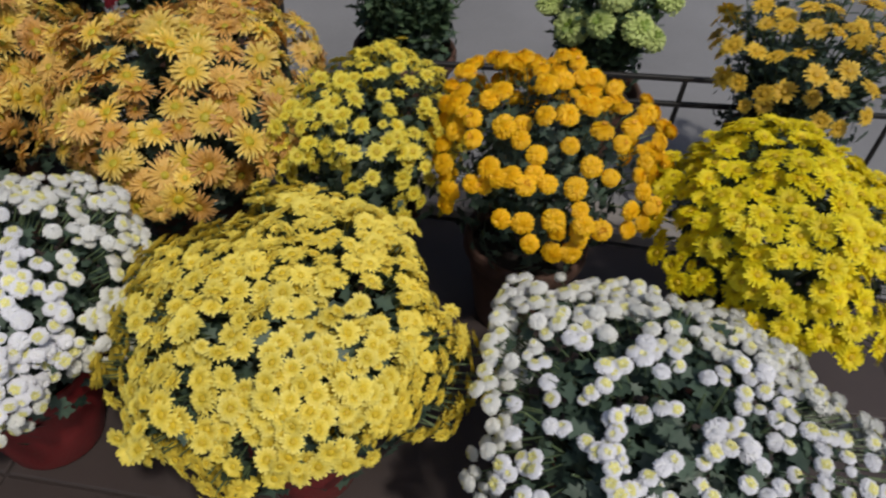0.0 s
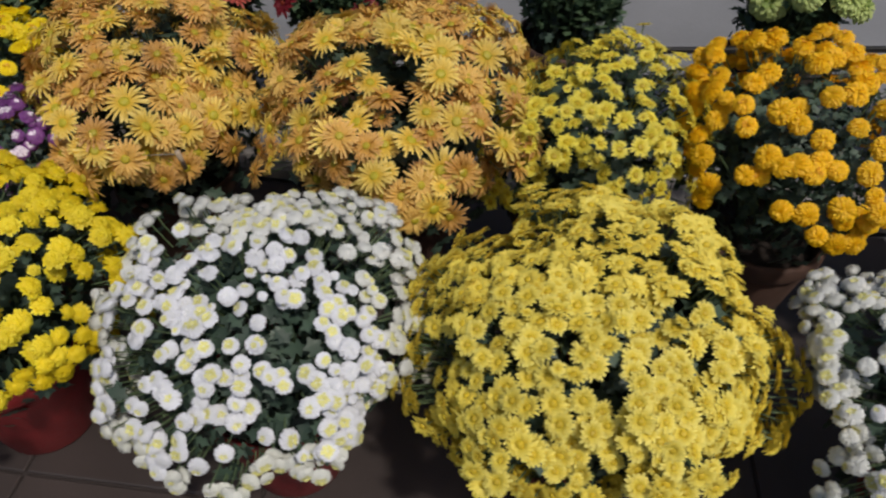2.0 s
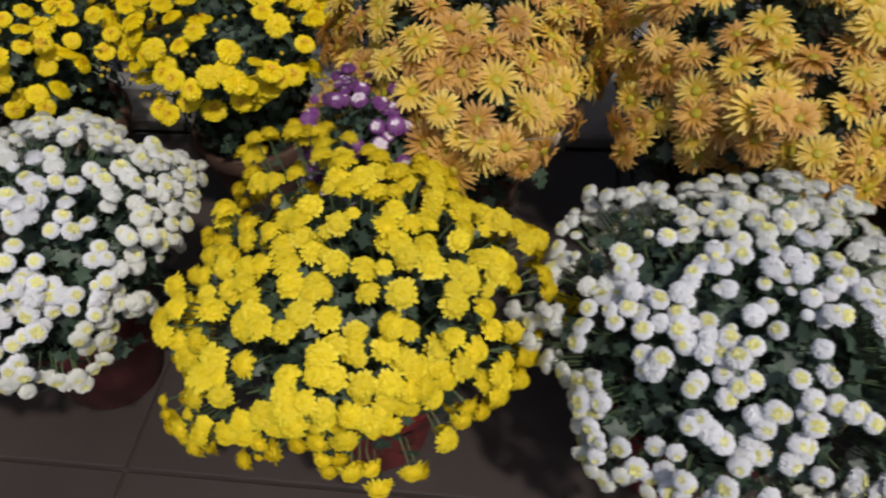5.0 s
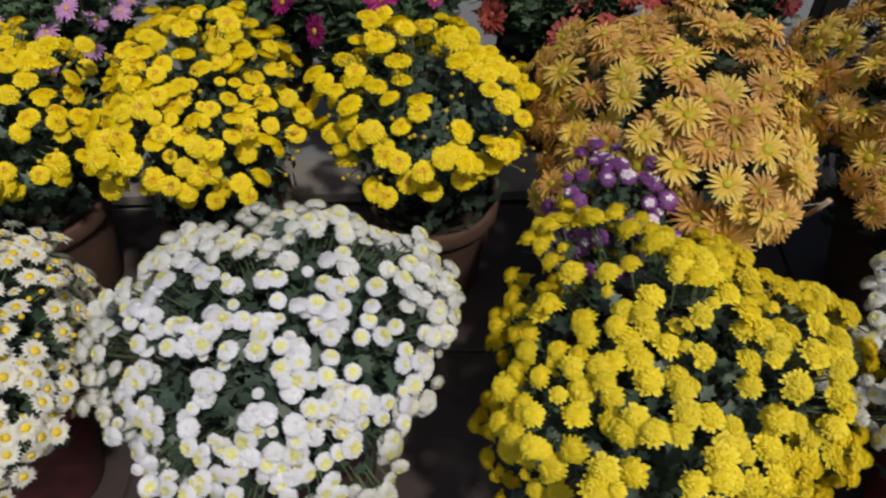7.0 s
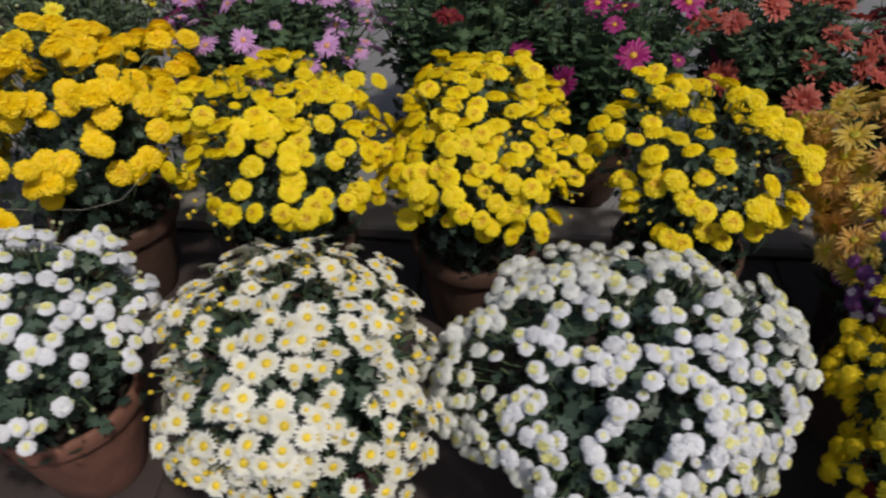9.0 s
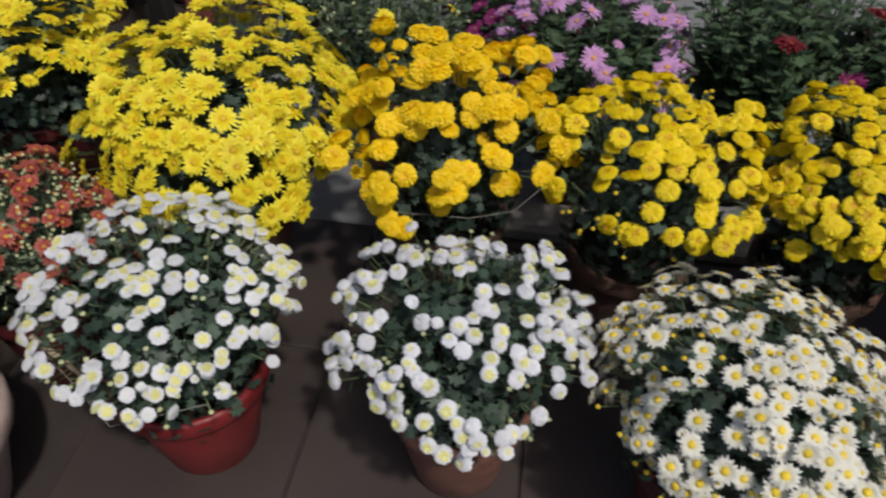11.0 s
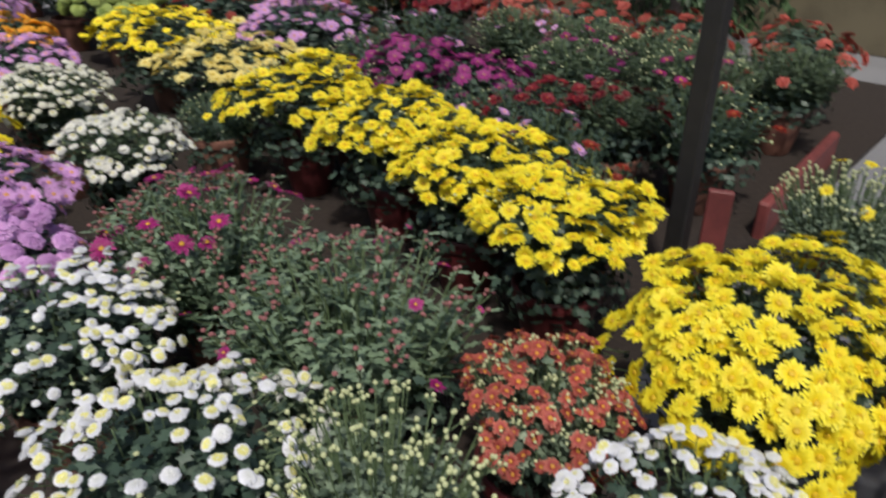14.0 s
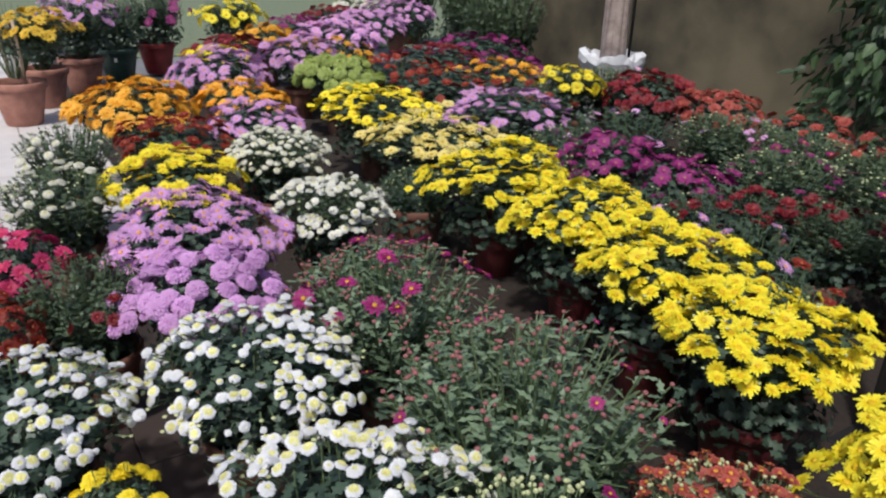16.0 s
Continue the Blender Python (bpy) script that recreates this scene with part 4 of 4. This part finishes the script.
FILL = dict(up=0.6, low=78, shade=1.0, skirt=1.0, buds=BUDS)
plant("budding_chrysanthemum", -6.15, 1.95, 0.34, 0.38, 0.2, 10, 0.034, VIOLET_STAR, "dark leaved budding chrysanthemum packed in the bed", seed=110, foliage=DARK_SHOOTS, **FILL)
plant("budding_chrysanthemum", -4.95, 3.05, 0.34, 0.40, 0.2, 10, 0.036, CORAL_DOUBLE, "grey leaved budding chrysanthemum packed in the bed", seed=111, foliage=SHOOTS, **FILL)
plant("budding_chrysanthemum", -7.5, 2.65, 0.40, 0.38, 0.2, 20, 0.04, RUST, "dark leaved chrysanthemum with rusty heads in the bed", seed=112, foliage=DARK_SHOOTS, **FILL)
plant("dark_red_chrysanthemum", -8.9, 2.35, 0.42, 0.42, 0.17, 50, 0.045, RUST, "rust brown chrysanthemum in the crowded bed", seed=113, up=0.5)
plant("violet_chrysanthemum", -8.9, 3.5, 0.42, 0.42, 0.17, 45, 0.05, VIOLET_STAR, "dull violet chrysanthemum in the crowded bed", seed=114, up=0.5)
plant("orange_chrysanthemum", -10.0, 2.2, 0.40, 0.46, 0.17, 45, 0.055, ORANGE_DOUBLE, "burnt orange chrysanthemum in the crowded bed", seed=115, up=0.5)
plant("budding_chrysanthemum", -5.45, 3.05, 0.34, 0.40, 0.19, 10, 0.036, MAGENTA_STAR, "grey leaved chrysanthemum with magenta tips", seed=116, foliage=SHOOTS, **FILL)
plant("budding_chrysanthemum", -4.35, 2.25, 0.28, 0.38, 0.2, 8, 0.034, RUST, "grey green chrysanthemum with single red heads", seed=117, foliage=DARK_SHOOTS, **FILL)
plant("budding_chrysanthemum", -5.15, 1.55, 0.28, 0.36, 0.19, 5, 0.034, LILAC_STAR, "dark green budding chrysanthemum behind the yellow row", seed=118, foliage=DARK_SHOOTS, **FILL)
plant("budding_chrysanthemum", -5.9, 1.55, 0.28, 0.36, 0.17, 5, 0.034, VIOLET_STAR, "dark green leafy chrysanthemum behind the yellow row", seed=119, foliage=DARK_SHOOTS, **FILL)
plant("coral_chrysanthemum", -4.45, 3.75, 0.32, 0.44, 0.16, 36, 0.045, CORAL_DOUBLE, "coral pink chrysanthemum at the foot of the wall", seed=120, cover=0.72)
plant("lilac_chrysanthemum", -6.2, 0.95, 0.2, 0.3, 0.16, 0, 0.03, LILAC_STAR, "low dark leafy chrysanthemum in the narrow gap", seed=121, foliage=DARK_SHOOTS, **FILL)

plant("leafy_shrub", -10.6, 4.75, 0.55, 0.62, 0.5, 0, 0.03, GREEN_BALL, "pale grey green leafy shrub by the end of the wall", seed=123, foliage=SHOOTS, category="shrub", pot_r=0.2, pot_h=0.3, shade=1.0)

plant("lilac_chrysanthemum", -12.1, 3.6, 0.55, 0.52, 0.20, 110, 0.062, LILAC_STAR, "broad lilac chrysanthemum farther along the row", seed=130, up=0.5)
plant("lilac_chrysanthemum", -13.2, 4.7, 0.55, 0.56, 0.22, 110, 0.062, LILAC_STAR, "lilac chrysanthemum at the far corner of the bed", seed=131, up=0.5)
plant("dark_red_chrysanthemum", -12.9, 3.5, 0.45, 0.52, 0.20, 80, 0.058, DARK_RED, "tall crimson chrysanthemum at the far corner", seed=132, up=0.5)
plant("violet_chrysanthemum", -12.3, 2.75, 0.45, 0.46, 0.18, 80, 0.055, VIOLET_STAR, "violet purple chrysanthemum at the far corner", seed=133, up=0.5)
plant("white_chrysanthemum", -13.9, 4.4, 0.42, 0.56, 0.18, 110, 0.045, CREAM_BUTTON, "white chrysanthemum at the far corner of the bed", seed=134, up=0.5)
plant("yellow_chrysanthemum", -10.0, 1.05, 0.28, 0.48, 0.12, 60, 0.05, YELLOW_STAR, "yellow chrysanthemum behind tall lilac heads", seed=135, up=0.6)
for x, y in ((-11.9, 5.3), (-13.0, 5.9), (-14.3, 5.6)):
    plant("leafy_shrub", x, y, 0.62, 0.7, 0.62, 0, 0.03, GREEN_BALL, "grey green leafy shrub past the end of the wall", seed=136, foliage=SHOOTS, category="shrub", pot_r=0.2, pot_h=0.3, shade=1.0)

plant("budding_chrysanthemum", -7.4, 3.52, 0.34, 0.46, 0.2, 12, 0.034, LILAC_STAR, "grey leaved budding chrysanthemum before the sacked tree", seed=137, foliage=SHOOTS, **FILL)

# ---- third row behind the railing ----
TALL = dict(foliage=DENSE_SHOOTS, up=0.45, low=85, shade=1.0, pot=BROWN_CLAY, pot_r=0.16, pot_h=0.3)
plant("green_ball_chrysanthemum", 0.40, 1.22, 0.17, 0.50, 0.20, 26, 0.042, GREEN_BALL, "green ball chrysanthemum in a large brown clay pot", seed=90, **TALL)
plant("leafy_chrysanthemum", -0.18, 1.30, 0.20, 0.46, 0.22, 0, 0.03, GREEN_BALL, "leafy dark green plant without blooms in a clay pot", seed=91, **TALL)
plant("orange_chrysanthemum", 0.95, 1.12, 0.26, 0.50, 0.20, 85, 0.030, AMBER_STAR, "amber daisy chrysanthemum behind the iron railing", seed=92, foliage=DARK_SHOOTS, pot=BROWN_CLAY)
plant("lilac_chrysanthemum", -2.62, 1.12, 0.28, 0.42, 0.24, 60, 0.034, LILAC_STAR, "tall lilac chrysanthemum with scattered heads", seed=93, **TALL)
plant("dark_red_chrysanthemum", -2.12, 1.25, 0.28, 0.43, 0.26, 14, 0.038, DARK_RED, "tall dark red chrysanthemum with scattered heads", seed=94, **TALL)
plant("magenta_chrysanthemum", -1.75, 1.14, 0.25, 0.43, 0.25, 20, 0.042, MAGENTA_STAR, "tall magenta chrysanthemum with dark leaves", seed=95, **TALL)
plant("coral_chrysanthemum", -1.28, 1.18, 0.24, 0.44, 0.20, 26, 0.048, CORAL_DOUBLE, "coral red chrysanthemum with broad flat heads", seed=96, **TALL)
plant("red_chrysanthemum", -0.84, 1.20, 0.21, 0.43, 0.21, 22, 0.044, DARK_RED, "dull red chrysanthemum in the third row", seed=97, **TALL)
plant("yellow_chrysanthemum", -3.22, 1.22, 0.25, 0.40, 0.22, 7, 0.026, YELLOW_STAR, "thin leafy chrysanthemum with a few yellow blooms", seed=98, foliage=SHOOTS, up=0.6, low=75, shade=1.0, buds=BUDS)

plant("leafy_chrysanthemum", -3.62, 1.80, 0.26, 0.32, 0.22, 5, 0.026, YELLOW_STAR, "thin grey green chrysanthemum beside the red edging", seed=99, foliage=BUD_SHOOTS, up=0.6, low=70, shade=1.0)
plant("lilac_chrysanthemum", -2.85, 1.45, 0.25, 0.40, 0.22, 55, 0.030, VIOLET_STAR, "thin violet chrysanthemum in the third row", seed=122, **TALL)

# ---- pots across the aisle ----
plant("orange_chrysanthemum", -10.2, -0.55, 0.30, 0.76, 0.16, 55, 0.055, AMBER_STAR, "golden chrysanthemum on canes in a terracotta pot", seed=100, pot=HAZY_TERRACOTTA, lean=(0.05, 0.2), pot_r=0.215, pot_h=0.36, foliage=DARK_SHOOTS, low=95)
plant("leafy_chrysanthemum", -10.9, -0.30, 0.26, 0.62, 0.22, 0, 0.05, LILAC_STAR, "leafy plant in a terracotta pot across the aisle", seed=101, pot=HAZY_TERRACOTTA, pot_r=0.215, pot_h=0.36, foliage=DARK_SHOOTS)
plant("lilac_chrysanthemum", -11.5, 0.1, 0.38, 0.68, 0.30, 60, 0.06, LILAC_STAR, "lilac chrysanthemum in a terracotta pot across the aisle", seed=102, pot=HAZY_TERRACOTTA, pot_r=0.215, pot_h=0.36, foliage=DARK_SHOOTS, low=85)
plant("leafy_chrysanthemum", -12.1, 0.55, 0.32, 0.62, 0.30, 0, 0.05, LILAC_STAR, "leafy plant in a dark green plastic pot", seed=103, pot=GREEN_PLASTIC, pot_label="dark green plastic pot", pot_r=0.215, pot_h=0.36, foliage=DARK_SHOOTS)
plant("dark_red_chrysanthemum", -12.5, 1.05, 0.42, 0.66, 0.30, 26, 0.06, VIOLET_STAR, "dark violet chrysanthemum in a red pot", seed=104, pot=RED_PLASTIC, pot_label="red plastic pot", pot_r=0.215, pot_h=0.36, foliage=DARK_SHOOTS)
plant("yellow_chrysanthemum", -12.6, 2.0, 0.42, 0.62, 0.22, 40, 0.07, YELLOW_STAR, "yellow chrysanthemum at the end of the aisle", seed=105, pot=HAZY_TERRACOTTA, pot_r=0.215, pot_h=0.36, foliage=DARK_SHOOTS)


for k, w in enumerate((0.03, 0.022, 0.026)):
    mark = part("painted_mark", box_mesh("painted_mark", w, 0.004, 0.045, SACK, 0.001), bpy.data.objects["potted_leafy_chrysanthemum.003"])
    mark.matrix_local = pose(0.19 - 0.01 * k, -0.06 + 0.035 * k, 0.25, 10, 0, 70)


# ---- tree in a sack, creeper, boards ----
def sacked_tree(x, y):
    tree = tagged(new("sacked_tree", None), "pale ridged tree trunk standing in a white plastic sack", "tree")
    tree.location = (x, y, 0)
    tree.scale = (0.84, 0.84, 0.95)
    profile = [(0.02, 0.0), (0.24, 0.0), (0.29, 0.12), (0.27, 0.4), (0.30, 0.58), (0.34, 0.66), (0.33, 0.72), (0.27, 0.74), (0.23, 0.68), (0.05, 0.62)]
    sack = lathe("sack", profile, SACK, 40, 0.02, 5)
    for v in sack.vertices:
        n = noise.noise(v.co * 7.0)
        fold = math.sin(11 * math.atan2(v.co.y, v.co.x) + 4 * n)
        v.co = v.co * (1 + 0.07 * n + 0.02 * fold) if v.co.z > 0.05 else v.co
        v.co.z += 0.03 * noise.noise(v.co * 5.0 + Vector((3, 1, 2))) if v.co.z > 0.5 else 0.0
    sack.polygons.foreach_set("use_smooth", [False] * len(sack.polygons))
    part("sack", sack, tree, "crumpled white plastic sack")
    b = Build()
    rnd = random.Random(8)
    for k in range(9):
        t = 2 * math.pi * k / 9
        pts = [(0.085 * math.cos(t + 0.3 * z) + rnd.uniform(-0.01, 0.01), 0.085 * math.sin(t + 0.3 * z) + rnd.uniform(-0.01, 0.01), 0.55 + z) for z in (0, 0.3, 0.7, 1.2, 1.8, 2.6)]
        tube(b, pts, [0.06, 0.05, 0.045, 0.042, 0.04, 0.036], 0, 7)
    part("trunk", b.mesh("trunk", [BARK], True), tree)
    stake = Build()
    tube(stake, [(0.22, 0.0, 0.5), (0.19, 0.0, 3.0)], [0.018, 0.016])
    part("stake", stake.mesh("stake", [IRON], True), tree, "thin black metal stake")


sacked_tree(-7.85, 3.9)


def creeper(x, y):
    plant_ob = tagged(new("climbing_plant", None), "dark broad-leaved creeper climbing in front of the wall", "creeper")
    plant_ob.location = (x, y, 0)
    rnd, b, s = random.Random(9), Build(), Build()
    tube(s, [(0, 0, 0), (0.02, 0.01, 1.2), (0, 0, 2.6)], [0.06, 0.06, 0.05], 0, 8)
    for _ in range(2600):
        z, t = rnd.uniform(0.12, 2.6), rnd.uniform(0, 2 * math.pi)
        r = (0.5 + 0.22 * noise.noise((2 * math.cos(t), 2 * math.sin(t), z * 1.5))) * rnd.uniform(0.6, 1.25) * (1.25 if z < 0.9 else 1.0)
        m = Matrix.Translation((r * math.cos(t), r * math.sin(t), z)) @ Matrix.Rotation(t, 4, "Z") @ Matrix.Rotation(radians(rnd.uniform(5, 95)), 4, "Y") @ Matrix.Rotation(rnd.uniform(-1.1, 1.1), 4, "X")
        size = rnd.uniform(0.07, 0.16)
        verts = [(0, 0, 0), (0.25, 0.26, 0.03), (0.6, 0.2, 0.0), (1, 0, -0.12), (0.6, -0.2, 0), (0.25, -0.26, 0.03), (0.5, 0, -0.05)]
        b.add([m @ (Vector(v) * size) for v in verts], [(0, 6, 1), (1, 6, 2), (2, 6, 3), (3, 6, 4), (4, 6, 5), (5, 6, 0)])
    part("pole", s.mesh("pole", [BARK], True), plant_ob)
    fo = part("foliage", b.mesh("foliage", [BROAD]), plant_ob)
    fo["kind"] = "stuff"


creeper(-5.95, 5.2)

board = tagged(new("red_board", box_mesh("red_board", 0.085, 0.03, 0.46, RED_PAINT, 0.004)), "upright faded red board beside the black post", "board")
board.matrix_world = pose(-3.97, 1.53, 0.215, 0, 0, 25)
strip = tagged(new("red_edging", box_mesh("red_edging", 0.05, 1.15, 0.2, RED_PAINT, 0.01)), "long faded red edging board along the bed", "edging")
strip.matrix_world = pose(-4.03, 2.72, 0.07, 0, 0, 3)


# ---- canes and wires ----
def cane(points, radius, label):
    b = Build()
    tube(b, points, [radius] * len(points), 0, 6)
    tagged(new("cane", b.mesh("cane", [CANE], True)), label, "cane", "plant canes")


def tie_wire(points, label):
    b = Build()
    tube(b, points, [0.0009] * len(points), 0, 4)
    tagged(new("tie_wire", b.mesh("tie_wire", [WIRE])), label, "wire", "tie wires")


cane([(-3.575, -0.046, 0.455), (-3.53, 0.0, 0.24)], 0.006, "thin dry cane stuck in a red pot")
tie_wire([(-3.575, -0.046, 0.44), (-3.500, -0.086, 0.40), (-3.424, -0.127, 0.34)], "thin wire tied from a cane to the stems")
tie_wire([(-3.424, -0.127, 0.34), (-3.264, -0.066, 0.36)], "thin wire stretched across a red pot")
cane([(-0.936, 0.273, 0.535), (-0.945, 0.30, 0.475)], 0.005, "short cane with a pale cut end")
tie_wire([(-0.936, 0.273, 0.53), (-1.03, 0.28, 0.51)], "thin wire tied from a cane to orange blooms")
tie_wire([(-0.459, 0.28, 0.522), (-0.491, 0.28, 0.466)], "thin pale wire below the orange blooms")
tie_wire([(-2.729, 0.45, 0.517), (-2.78, 0.42, 0.471), (-2.87, 0.42, 0.438), (-3.055, 0.42, 0.429), (-3.098, 0.42, 0.484)], "thin wire tied between the yellow plants")
for dx, dy in ((0.0, 0.0), (0.12, 0.1), (-0.14, 0.08)):
    cane([(-10.2 + dx, -0.6 + dy, 0.40), (-10.2 + dx * 2.2, -0.62 + dy, 0.86)], 0.014, "pale cane holding up a golden chrysanthemum")
